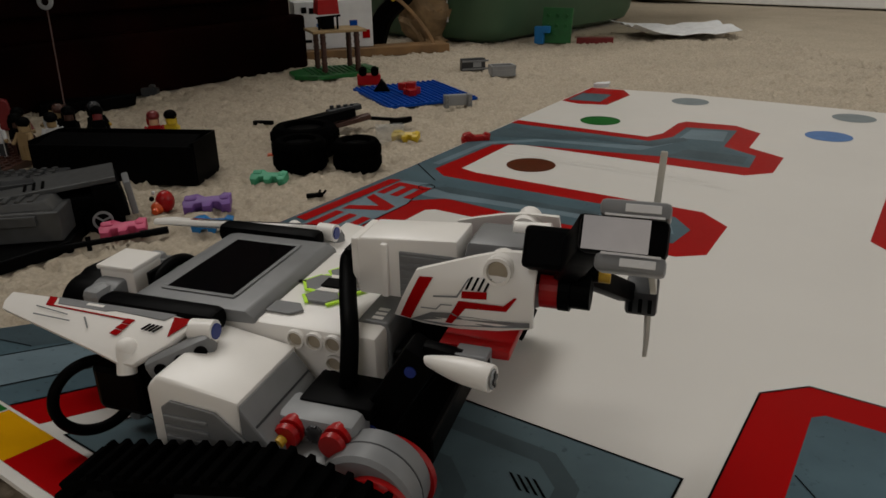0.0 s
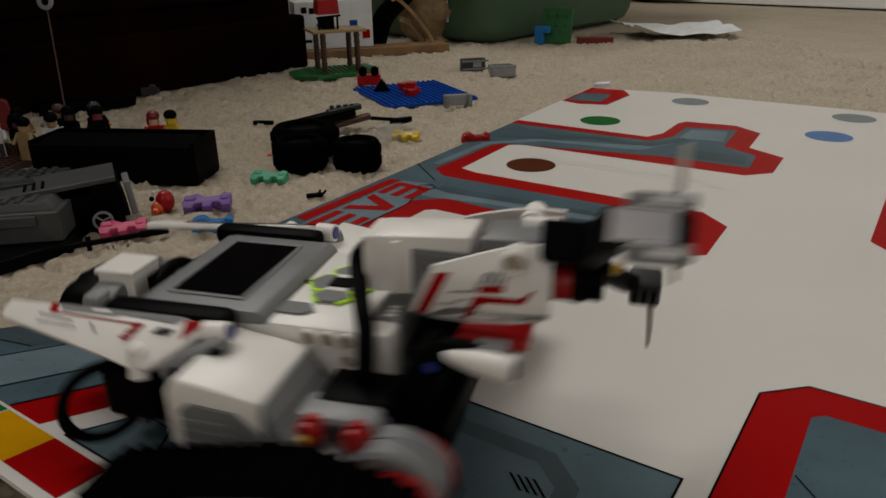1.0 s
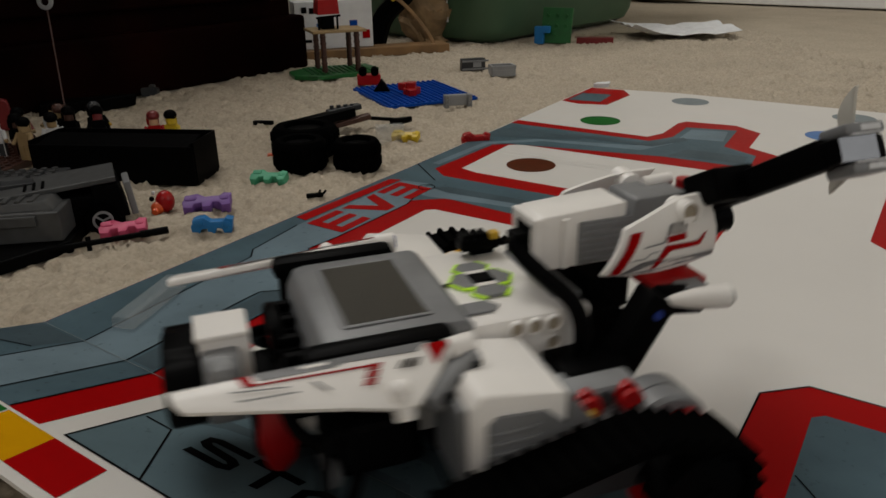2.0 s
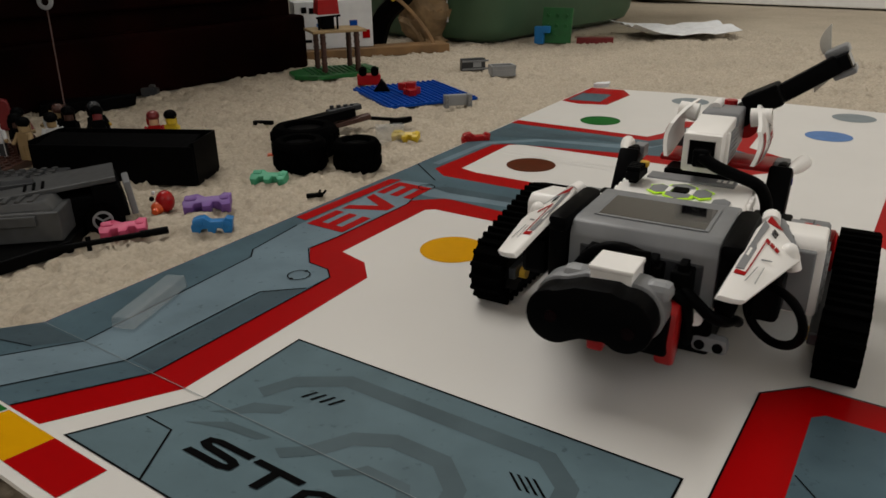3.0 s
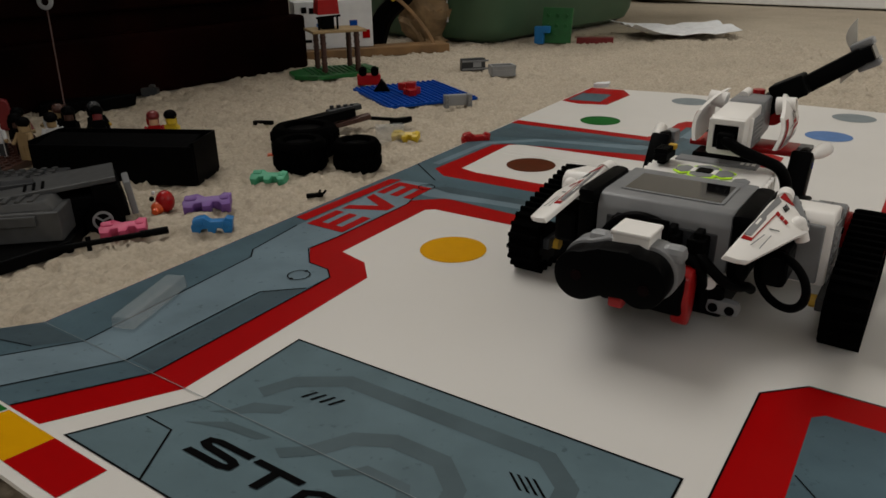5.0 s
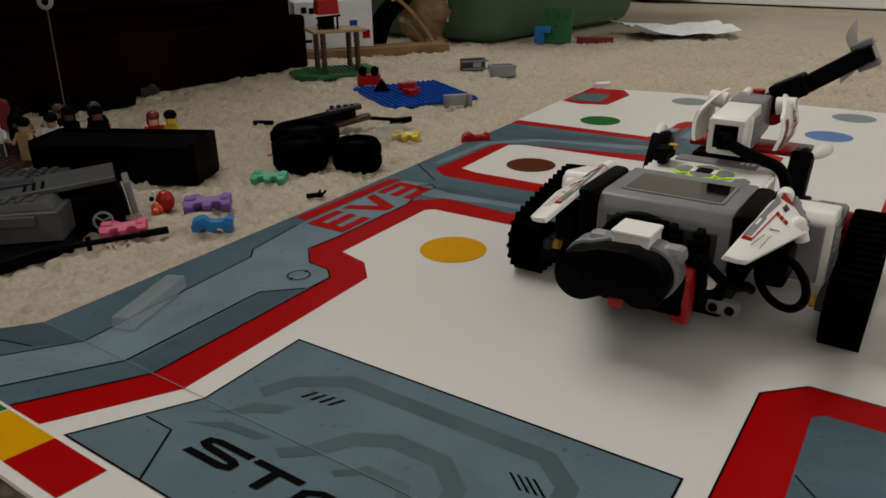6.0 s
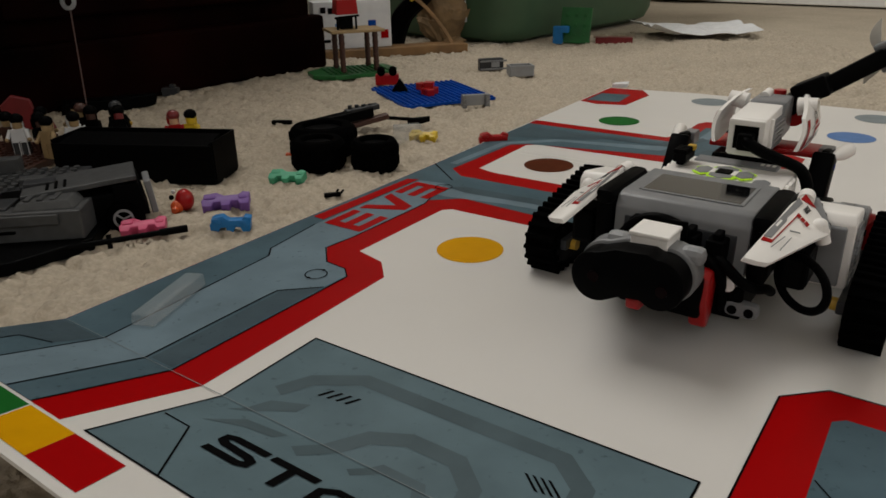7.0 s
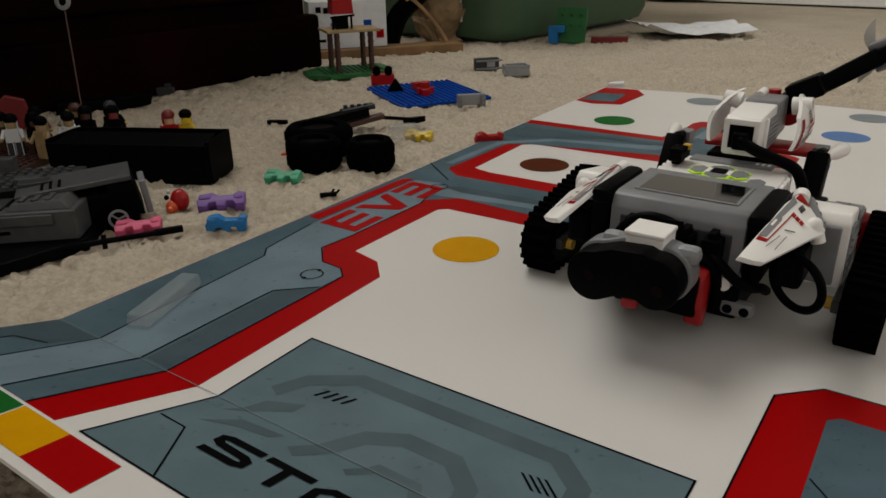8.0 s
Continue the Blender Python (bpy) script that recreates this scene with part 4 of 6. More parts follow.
    part("body", ball(B(), (0.001, 0, 0.0095), 0.0085, (0.9, 0.9, 1.1), 16), RED, e, smooth=True)
    part("belly", ball(B(), (-0.004, -0.005, 0.0055), 0.0055, seg=12), ORANGE, e, smooth=True)
    part("snout", rod(B(), (-0.004, -0.009, 0.005), (-0.004, -0.0125, 0.004), 0.0026, n=10), ORANGE, e)
    part("eye", ball(B(), (-0.0095, -0.001, 0.012), 0.0022, seg=8), BLACK, e)
    part("eye", ball(B(), (-0.0085, 0.002, 0.016), 0.0018, seg=8), PAPER, e)
    # tyres
    tyre(-0.1375, 0.698, FLOOR, 0.0262, 0.030)
    tyre(-0.0815, 0.692, FLOOR, 0.0230, 0.030, label="smaller black rubber toy tyre lying on its side")
    tyre(-0.1415, 0.752, FLOOR, 0.0345, 0.031, (0, 0), "wide black rubber toy tyre behind two smaller ones")
    # black and dark red launcher
    e = thing("toy_launcher", Matrix.Translation((-0.112, 0.842, FLOOR)) @ Matrix.Rotation(radians(20), 4, "Z"), "black building-toy launcher with dark red parts", "toy launcher")
    part("barrel", beam(B(), (-0.06, -0.01, 0.016), (0.012, 0.002, 0.024), 0.016, 0.010), BLACK, e)
    part("top_rail", beam(B(), (-0.018, 0.004, 0.024), (0.022, 0.008, 0.028), 0.012, 0.006), DGREY, e)
    part("stock", beam(B(), (-0.05, -0.005, 0.004), (0.03, -0.004, 0.018), 0.012, 0.006), BROWN, e, "dark brown lower beam")
    part("rod", rod(B(), (0.025, -0.004, 0.016), (0.062, -0.012, 0.012), 0.0022, n=8), BLACK, e)
    part("claw", slab(B(), [(0.05, -0.014, 0.008), (0.068, -0.012, 0.008), (0.078, -0.016, 0.009), (0.066, -0.02, 0.008)], (0, 0, 0.007), 0.001), BLACK, e)
    bm = B()
    for k in range(4):
        rod(bm, (-0.012 + 0.008 * k, 0.006, 0.026), (-0.012 + 0.008 * k, 0.006, 0.0315), 0.0025, n=8)
    part("studs", bm, DGREY, e)
    # small bits
    bm = B()
    slab(bm, [(-0.012, 0, 0), (-0.008, -0.004, 0), (0.0, -0.002, 0), (0.012, -0.004, 0), (0.014, 0.001, 0), (0.002, 0.003, 0), (-0.01, 0.004, 0)], (0, 0, 0.005), 0.0008)
    ob = part("toy_lizard", bm, BLACK)
    ob.matrix_world = Matrix.Translation((-0.217, 0.885, FLOOR + 0.001))
    tagged(ob, "tiny black plastic animal on the carpet", "toy animal")
    bm = B()
    beam(bm, (-0.008, 0, 0.0035), (0.006, 0.004, 0.0035), 0.004, 0.004)
    rod(bm, (0.002, 0.003, 0.004), (0.004, 0.0035, 0.008), 0.001, n=6)
    rod(bm, (0.006, 0.004, 0.004), (0.0085, 0.005, 0.007), 0.001, n=6)
    ob = part("toy_tap", bm, BLACK)
    ob.matrix_world = Matrix.Translation((-0.109, 0.602, FLOOR))
    tagged(ob, "tiny black toy part by the mat edge", "toy piece")
    bm = B()
    box(bm, (0, 0, 0.003), (0.012, 0.006, 0.005), 0.0008)
    box(bm, (0.004, 0.0, 0.0062), (0.004, 0.005, 0.0022), 0.0006)
    ob = part("toy_brick", bm, ORANGE)
    ob.matrix_world = Matrix.Translation((-0.172, 0.732, FLOOR + 0.001)) @ Matrix.Rotation(radians(10), 4, "Z")
    tagged(ob, "tiny orange red toy brick on the carpet", "toy brick")
    bm = B()
    box(bm, (0, 0, 0.010), (0.030, 0.016, 0.020), 0.001)
    ob = part("clear_toy_block", bm, CLEAR)
    ob.matrix_world = Matrix.Translation((-0.056, 0.792, FLOOR)) @ Matrix.Rotation(radians(15), 4, "Z")
    tagged(ob, "clear plastic toy block on the carpet", "toy block")
    # blue base plate with red pile, black piece and grey hinge
    e = thing("toy_blue_plate", Matrix.Translation((-0.039, 1.055, FLOOR + 0.001)) @ Matrix.Rotation(radians(24), 4, "Z"), "blue studded toy base plate on the carpet", "toy plate")
    part("plate", box(B(), (0, 0, 0.002), (0.132, 0.148, 0.004), 0.0006), BLUE, e)
    bm = B()
    studs(bm, 16, 18, 0.0082, 0.004)
    part("studs", bm, BLUE, e)
    bm = B()
    for k, (x, y, z) in enumerate(((0, 0, 0.006), (0.009, 0.004, 0.006), (0.004, -0.008, 0.006), (0.004, 0.001, 0.014), (-0.006, 0.006, 0.012))):
        box(bm, (x, y, z), (0.014, 0.012, 0.010), 0.0015, Matrix.Rotation(k, 3, "Z"))
    ob = part("toy_red_pile", bm, RED)
    ob.matrix_world = Matrix.Translation((-0.045, 1.035, FLOOR + 0.0045))
    tagged(ob, "small heap of red toy pieces on the blue plate", "toy bricks")
    bm = B()
    slab(bm, [(-0.013, -0.005, 0), (0.011, -0.005, 0), (0.005, -0.004, 0.010), (-0.001, -0.003, 0.018), (-0.006, -0.004, 0.010)], (0, 0.010, 0), 0.0015)
    ob = part("toy_hat", bm, BLACK)
    ob.matrix_world = Matrix.Translation((-0.083, 1.060, FLOOR + 0.0065))
    tagged(ob, "black toy piece on the blue plate", "toy piece")
    e = thing("toy_hinge_panel", Matrix.Translation((0.022, 0.968, FLOOR + 0.001)) @ Matrix.Rotation(radians(12), 4, "Z"), "light grey toy hinge panel at the blue plate", "toy piece")
    part("panel", box(B(), (0, 0, 0.010), (0.026, 0.008, 0.014), 0.001), LGREY, e)
    for k in (-1, 1):
        bm = B()
        box(bm, (k * 0.0155, -0.002, 0.009), (0.006, 0.012, 0.017), 0.001)
        for q in (0.005, 0.011):
            box(bm, (k * 0.0155, -0.0085, q), (0.0035, 0.002, 0.003))
        part("clip", bm, GREY, e)
    # red toy car with black wheels
    e = thing("toy_red_car", Matrix.Translation((-0.109, 1.140, FLOOR)) @ Matrix.Rotation(radians(5), 4, "Z"), "small red toy car with black wheels upturned", "toy car")
    part("body", box(B(), (0, 0, 0.010), (0.036, 0.018, 0.016), 0.002), RED, e)
    for k in (-1, 1):
        part("wheel", rod(B(), (k * 0.009, -0.01, 0.022), (k * 0.009, 0.01, 0.022), 0.006, n=14), RUBBER, e)
    # small grey bits
    e = thing("toy_ladder_piece", Matrix.Translation((0.055, 1.262, FLOOR)) @ Matrix.Rotation(radians(15), 4, "Z"), "dark grey toy frame piece on the carpet", "toy piece")
    part("frame", box(B(), (0, 0, 0.011), (0.042, 0.012, 0.020), 0.0015), DGREY, e)
    part("rail", box(B(), (0.003, -0.006, 0.017), (0.046, 0.003, 0.003), 0.0005), GREY, e)
    part("rail", box(B(), (0.003, -0.006, 0.004), (0.046, 0.003, 0.003), 0.0005), GREY, e)
    part("window_patch", box(B(), (0.006, -0.0065, 0.011), (0.014, 0.002, 0.008)), LGREY, e)
    e = thing("toy_grey_cup", Matrix.Translation((0.100, 1.205, FLOOR)) @ Matrix.Rotation(radians(10), 4, "Z"), "light grey open toy container on the carpet", "toy piece")
    bm = B()
    box(bm, (0, 0, 0.007), (0.040, 0.026, 0.012), 0.002)
    part("base", bm, LGREY, e)
    bm = B()
    for k in (-1, 1):
        box(bm, (k * 0.0185, 0, 0.0155), (0.003, 0.026, 0.006), 0.0006)
        box(bm, (0, k * 0.0115, 0.0155), (0.034, 0.003, 0.006), 0.0006)
    part("rim", bm, LGREY, e)
    # small tower: green base, brown posts, tan deck, red top
    e = thing("toy_tower", Matrix.Translation((-0.172, 1.245, FLOOR)) @ Matrix.Rotation(radians(22), 4, "Z") @ Matrix.Diagonal((0.90, 0.95, 0.86, 1)), "toy watchtower with brown posts on a green base plate", "toy tower")
    part("base_plate", slab(B(), [(-0.085, -0.03, 0.002), (-0.05, -0.055, 0.002), (0.05, -0.045, 0.002), (0.078, -0.01, 0.002), (0.07, 0.045, 0.002), (-0.04, 0.055, 0.002), (-0.085, 0.02, 0.002)], (0, 0, 0.008), 0.001), GREEN, e)
    bm = B()
    studs(bm, 12, 8, 0.0098, 0.010, 0.0028, 0.002)
    part("studs", bm, GREEN, e)
    for x, y in ((-0.028, -0.025), (0.034, -0.025), (-0.028, 0.028), (0.034, 0.028)):
        bm = B()
        rod(bm, (x, y, 0.010), (x, y, 0.082), 0.0048, n=10)
        for q in range(6):
            rod(bm, (x, y, 0.014 + 0.012 * q), (x, y, 0.017 + 0.012 * q), 0.0056, n=10)
        part("post", bm, BROWN, e)
    part("deck", box(B(), (0.002, 0.002, 0.0845), (0.098, 0.07, 0.005), 0.0008), TAN, e)
    part("cabin", box(B(), (-0.012, 0.0, 0.098), (0.022, 0.020, 0.022), 0.001), BLACK, e)
    bm = B()
    rod(bm, (-0.03, -0.012, 0.087), (-0.03, -0.012, 0.110), 0.002, n=8)
    rod(bm, (0.004, -0.012, 0.087), (0.004, -0.012, 0.110), 0.002, n=8)
    rod(bm, (-0.034, -0.012, 0.108), (0.010, -0.012, 0.111), 0.002, n=8)
    part("railing", bm, BLACK, e)
    part("roof", slab(B(), [(-0.032, -0.016, 0.114), (0.008, -0.016, 0.114), (0.006, -0.016, 0.140), (-0.030, -0.016, 0.140)], (0, 0.032, 0), 0.001), RED, e, "red roof piece")
    part("flag", box(B(), (0.04, 0.01, 0.094), (0.014, 0.004, 0.010), 0.0006), BLUE, e)
    # clear bar on the mat
    e = thing("clear_bar", Matrix.Translation(on_mat(0.046, 0.0375, 0.0008)) @ Matrix.Rotation(MA + radians(22), 4, "Z"), "clear plastic bar lying on the mat", "clear bar")
    bm = B()
    slab(bm, [(-0.029, -0.0072, 0), (-0.029, 0.0072, 0), (-0.029, 0.0060, 0.0075), (-0.029, -0.0060, 0.0075)], (0.058, 0, 0), 0.0007)
    part("bar", bm, CLEAR, e)
    ob = part("paper_scrap", slab(B(), [(-0.012, -0.004, 0), (0.01, -0.006, 0), (0.014, 0.003, 0.002), (-0.006, 0.006, 0)], (0.001, 0, 0.006), 0.001), PAPER)
    ob.matrix_world = Matrix.Translation((0.232, 1.072, 0.0))
    tagged(ob, "small white scrap at the mat corner", "scrap")


# ---- the robot (x forward, y to its left, origin on the mat under the buttons), in millimetres ----
MM = 0.001
LONG, TALL = 0.97, 1.03         # stretch of the design along its length and height


def mm(*p):
    x, y, z = p[0] if len(p) == 1 else p
    return Vector((x * LONG, y, z * TALL)) * MM


def mbox(bm, c, s, bevel=1.0, rot=None, slot=0):
    return box(bm, mm(*c), (s[0] * LONG * MM, s[1] * MM, s[2] * TALL * MM), bevel * MM, rot, slot)


def mrod(bm, a, b, r1, r2=None, n=16, slot=0):
    return rod(bm, mm(*a), mm(*b), r1 * MM, None if r2 is None else r2 * MM, n, slot)


def mslab(bm, pts, way, bevel=0.0, slot=0):
    return slab(bm, [mm(*p) for p in pts], mm(*way), bevel * MM, slot)


def ring_hole(bm, c, axis, r=3.1, depth=1.2):
    """The raised rim of a round pin hole."""
    d = Vector(axis).normalized()
    m = Matrix.Translation(mm(*c)) @ d.to_track_quat("Z", "Y").to_matrix().to_4x4()
    lathe(bm, [(r * 0.78 * MM, 0), (r * MM, 0), (r * MM, depth * MM), (r * 0.78 * MM, depth * MM)], 18, m)


def hull_path(circles, n=14):
    """The outline of the convex hull of circles (x, z, r)."""
    pts = []
    for x, z, r in circles:
        pts += [(x + r * math.cos(2 * math.pi * k / 72), z + r * math.sin(2 * math.pi * k / 72)) for k in range(72)]
    pts = sorted(set(pts))

    def half(q):
        h = []
        for p in q:
            while len(h) > 1 and (h[-1][0] - h[-2][0]) * (p[1] - h[-2][1]) - (h[-1][1] - h[-2][1]) * (p[0] - h[-2][0]) <= 0:
                h.pop()
            h.append(p)
        return h[:-1]
    return half(pts) + half(pts[::-1])


def even(path, n):
    """n points at even steps along a closed path, with the way along it."""
    seg = [(Vector(a), Vector(b)) for a, b in zip(path, path[1:] + path[:1])]
    total = sum((b - a).length for a, b in seg)
    out, k, run = [], 0, 0.0
    for i in range(n):
        s = total * i / n
        while run + (seg[k][1] - seg[k][0]).length < s:
            run += (seg[k][1] - seg[k][0]).length
            k += 1
        a, b = seg[k]
        d = (b - a).normalized()
        out.append((a + d * (s - run), d))
    return out


def build_brick(rob):
    bm = B()
    mbox(bm, (-22, 0, 45), (112, 71, 41), 2.2)
    brick = part("control_brick", bm, WHITE, rob, "white programmable control brick with grey screen frame", smooth=True)
    # grey frame round the screen
    bm = B()
    mslab(bm, [(-80, -36, 38), (-79, -36, 62), (-75.5, -36, 68.2), (-70, -36, 69.2), (-21, -36, 69.2), (-17, -36, 66.6), (-17, -36, 64), (-60, -36, 62), (-70, -36, 38)], (0, 72, 0), 1.2)
    fr = part("screen_frame", bm, GREY, brick, "mid grey frame round the screen", smooth=True)
    bm = B()
    mslab(bm, [(-64.5, -26, 69.4), (-64.5, 26, 69.4), (-33, 26, 69.4), (-33, -26, 69.4)], (0, 0, 0.5))
    part("screen", bm, GLASS, brick, "dark glossy screen window")
    bm = B()
    for c, s in (((-48.75, 27, 69.6), (35, 2.0, 0.7)), ((-48.75, -27, 69.6), (35, 2.0, 0.7)), ((-65.6, 0, 69.6), (2.0, 52, 0.7)), ((-31.9, 0, 69.6), (2.0, 52, 0.7))):
        mbox(bm, c, s, 0.4)
    part("screen_rim", bm, GREY, brick, "lighter grey rim of the screen")
    bm = B()
    mslab(bm, [(-17, -28, 65.8), (-6, -28, 65.8), (-2, -24, 65.8), (-6, -19, 65.8), (-17, -19, 65.8)], (0, 0, 0.9), 0.3)
    part("corner_panel", bm, GREY, brick)
    bm = B()
    mslab(bm, [(-20, -0.8, 66.0), (-15, -0.8, 66.0), (-11, 3, 66.0), (-11, 4.2, 66.0), (-15, 0.8, 66.0), (-20, 0.8, 66.0)], (0, 0, 0.5))
    part("seam", bm, BLACK, brick)
    # button cluster
    for name, pts, m, h in (("button", [(-14, 0), (-10, 6.5), (-5, 7), (-3, 3), (-3, -3), (-5, -7), (-10, -6.5)], GREY, 1.4), ("button", [(14, 0), (10, 6.5), (5, 7), (3, 3), (3, -3), (5, -7), (10, -6.5)], GREY, 1.4),
                            ("button", [(-5, 7.5), (5, 7.5), (8, 12), (4, 16.5), (-4, 16.5), (-8, 12)], GREY, 1.4), ("button", [(-5, -7.5), (5, -7.5), (8, -12), (4, -16.5), (-4, -16.5), (-8, -12)], GREY, 1.4),
                            ("centre_button", [(-5, -4), (5, -4), (5, 4), (-5, 4)], BLACK, 2.0)):
        part(name, mslab(B(), [(x, y, 65.8) for x, y in pts], (0, 0, h), 0.4), m, brick)
    for k in (-1, 1):
        bm = B()
        mslab(bm, [(-10, k * 6.0, 65.9), (-4.5, k * 4.8, 65.9), (4.5, k * 4.8, 65.9), (10, k * 6.0, 65.9), (8, k * 8.2, 65.9), (-8, k * 8.2, 65.9)], (0, 0, 1.1), 0.2)
        part("light_ring", bm, LIME, brick, "lime green lit button surround")
        bm = B()
        mslab(bm, [(-4, k * 4.8, 66.4), (4, k * 4.8, 66.4), (5.5, k * 7.6, 66.4), (-5.5, k * 7.6, 66.4)], (0, 0, 1.0), 0.2)
        part("light_bar", bm, WHITE, brick)
        for s in (-1, 1):
            bm = B()
            mslab(bm, [(s * 3.2, k * 3.4, 66.1), (s * 15.2, k * 0.6, 66.1), (s * 10.6, k * 7.6, 66.1), (s * 8.8, k * 7.4, 66.1), (s * 12.4, k * 1.8, 66.1), (s * 4.0, k * 4.8, 66.1)], (0, 0, 0.7))
            part("light_ring", bm, LIME, brick)
            bm = B()
            mslab(bm, [(s * 5, k * 7.6, 66.1), (s * 9.4, k * 12, 66.1), (s * 5, k * 17.8, 66.1), (s * 3.8, k * 17, 66.1), (s * 7.8, k * 12, 66.1), (s * 4, k * 8.2, 66.1)], (0, 0, 0.7))
            part("light_ring", bm, LIME, brick)
    # grey front band over the brick's nose
    bm = B()
    mslab(bm, [(22, -25, 66.6), (34.6, -25, 66.6), (35.6, -25, 62), (35.6, -25, 33), (31, -25, 33), (31, -25, 62), (22, -25, 63)], (0, 50, 0), 0.8)
    part("front_band", bm, GREY, brick, "mid grey band over the front end")
    for k in range(3):
        part("pale_mark", mslab(B(), [(27, -23 + 3.4 * k, 66.7), (31.5, -23 + 3.4 * k, 66.7), (31.5, -21 + 3.4 * k, 66.7), (27, -21 + 3.4 * k, 66.7)], (0, 0, 0.2)), WHITE, brick)
    # pin holes on both flanks
    for k in (-1, 1):
        for x, z in ((0.5, 61), (8.5, 61), (16.5, 61), (16.5, 53), (16.5, 45), (-48, 61)):
            bm = B()
            ring_hole(bm, (x, k * 35.2, z), (0, k, 0), 3.8, 1.9)
            part("pin_hole", bm, WHITE, brick)
            part("hole_shade", mrod(B(), (x, k * 35.0, z), (x, k * 35.6, z), 2.9, n=14), HOLE, brick)
    # plugs in the rear sockets
    part("socket_strip", mbox(B(), (-78.8, 0, 50), (2.4, 60, 16), 0.6), DGREY, brick)
    for y in (-22, -8, 8, 22):
        part("plug", mbox(B(), (-84, y, 51.5), (12, 9.5, 11), 1.0), BLACK, brick)
        part("plug_clip", mbox(B(), (-84, y, 58.6), (9, 4, 3.4), 0.6), BLACK, brick)


TURRET = -5.5                   # the turret sits a little right of the middle


def build_side(rob, k):
    """What stands on one side of the robot; k = -1 right, 1 left."""

    def pts(*q):
        return [(x, k * y, z) for x, y, z in q]
    # black handle beside the screen (y given as for the left side)
    bm = B()
    mbox(bm, (-56, k * 41.5, 67), (56, 11, 9), 3.5)
    mbox(bm, (-75, k * 41.5, 52), (13, 10, 30), 2.0)
    mbox(bm, (-66, k * 41.5, 40), (30, 9, 9), 1.5)
    part("black_beam", bm, BLACK, rob, "black rounded beam beside the screen", smooth=True)
    # fin
    bm = B()
    fin = pts((-129.0, 44.5, 67.5), (-127.6, 50.5, 66.4), (-124.6, 54.8, 65.4), (-72, 65.6, 62.0), (-56, 68.4, 59.8), (-50, 68.0, 59.8), (-39, 59, 65.3), (-31, 51, 71.0), (-50, 48.0, 71.0))
    mslab(bm, fin, (0, -k * 1.8, -2.6), 0.9)
    f = part("fin", bm, WHITE, rob, "white tapered fin with red stripe stickers", smooth=True)
    bm = B()
    mrod(bm, (-34, k * 51.5, 67.6), (-24.5, k * 50.5, 67.9), 4.3)
    part("fin_socket", bm, WHITE, f, smooth=True)
    part("socket_pin", mrod(B(), (-24.6, k * 50.5, 67.9), (-23.9, k * 50.5, 67.9), 3.0), BLUEPIN, f, "dark blue pin end")
    top = [Vector((-129.0, 44.5, 67.5)), Vector((-30, 50, 71.5))]
    low = [Vector((-124.6, 54.8, 65.4)), Vector((-46, 70, 58.6))]

    def on_fin(s, t, lift=0.25):
        p = top[0].lerp(top[1], s).lerp(low[0].lerp(low[1], s), t) + Vector((0, 0.5, 1.0)) * (lift + 0.5 * 4 * t * (1 - t) * 0.6)
        return (p.x, k * p.y, p.z)
    for name, q, m in (("sticker_stripe", [(0.225, 0.02), (0.265, 0.02), (0.285, 0.34), (0.245, 0.34)], P_RED), ("sticker_stripe", [(0.28, 0.30), (0.70, 0.25), (0.70, 0.275), (0.28, 0.335)], P_RED),
                       ("sticker_panel", [(0.275, 0.0), (0.88, 0.0), (0.86, 0.14), (0.60, 0.12), (0.56, 0.18), (0.30, 0.22)], GREY), ("sticker_stripe", [(0.885, 0.05), (0.975, 0.05), (0.955, 0.40)], P_RED),
                       ("sticker_panel", [(0.44, 0.04), (0.53, 0.04), (0.53, 0.10), (0.44, 0.11)], WHITE)):
        part(name, mslab(B(), [on_fin(*p) for p in q], (0, 0, 0.3)), m, f)
    for j in range(4):
        s = 0.815 + 0.02 * j
        part("sticker_bar", mslab(B(), [on_fin(s, 0.25), (on_fin(s + 0.010, 0.25)), on_fin(s, 0.38), on_fin(s - 0.010, 0.38)], (0, 0, 0.3)), P_BLACK, f)
    for j in range(3):
        t = 0.24 + 0.13 * j
        part("sticker_bar", mslab(B(), [on_fin(0.695, t), on_fin(0.735, t), on_fin(0.73, t + 0.105), on_fin(0.69, t + 0.105)], (0, 0, 0.3)), P_RED, f)
    for q in ([(0.20, 0.44), (0.40, 0.46), (0.40, 0.475), (0.20, 0.46)], [(0.22, 0.72), (0.44, 0.60), (0.44, 0.615), (0.22, 0.745)], [(0.50, 0.42), (0.56, 0.62), (0.56, 0.65), (0.49, 0.43)]):
        part("sticker_line", mslab(B(), [on_fin(*p) for p in q], (0, 0, 0.3)), GREY, f)
    bm = B()
    ball(bm, mm(*on_fin(0.84, 0.74, 0.4)), 0.0038, seg=14)
    p = on_fin(0.84, 0.76, 0.4)
    mrod(bm, p, (p[0] + 1.0, p[1] + k * 2.5, p[2] - 8.5), 3.4, 3.6, 18)
    part("fin_boss", bm, WHITE, f, smooth=True)
    # large motor
    bm = B()
    body = [(-35.5, 78, 24), (-35.5, 78, 59.5), (-31.5, 77, 64), (1, 77, 59), (1, 77, 24)]
    mslab(bm, [(x, k * y, z) for x, y, z in body], (0, -k * 40, 0), 1.6)
    mo = part("side_motor", bm, WHITE, rob, "white motor housing with grey ribbed side", smooth=True)
    bm = B()
    mslab(bm, [(x, k * 78.6, z) for x, z in ((-30, 24), (-30, 53), (-26, 56), (-8, 54.5), (6, 43), (6, 24))], (0, -k * 1.2, 0), 0.4)
    part("side_panel", bm, GREY, mo, "mid grey ribbed side panel")
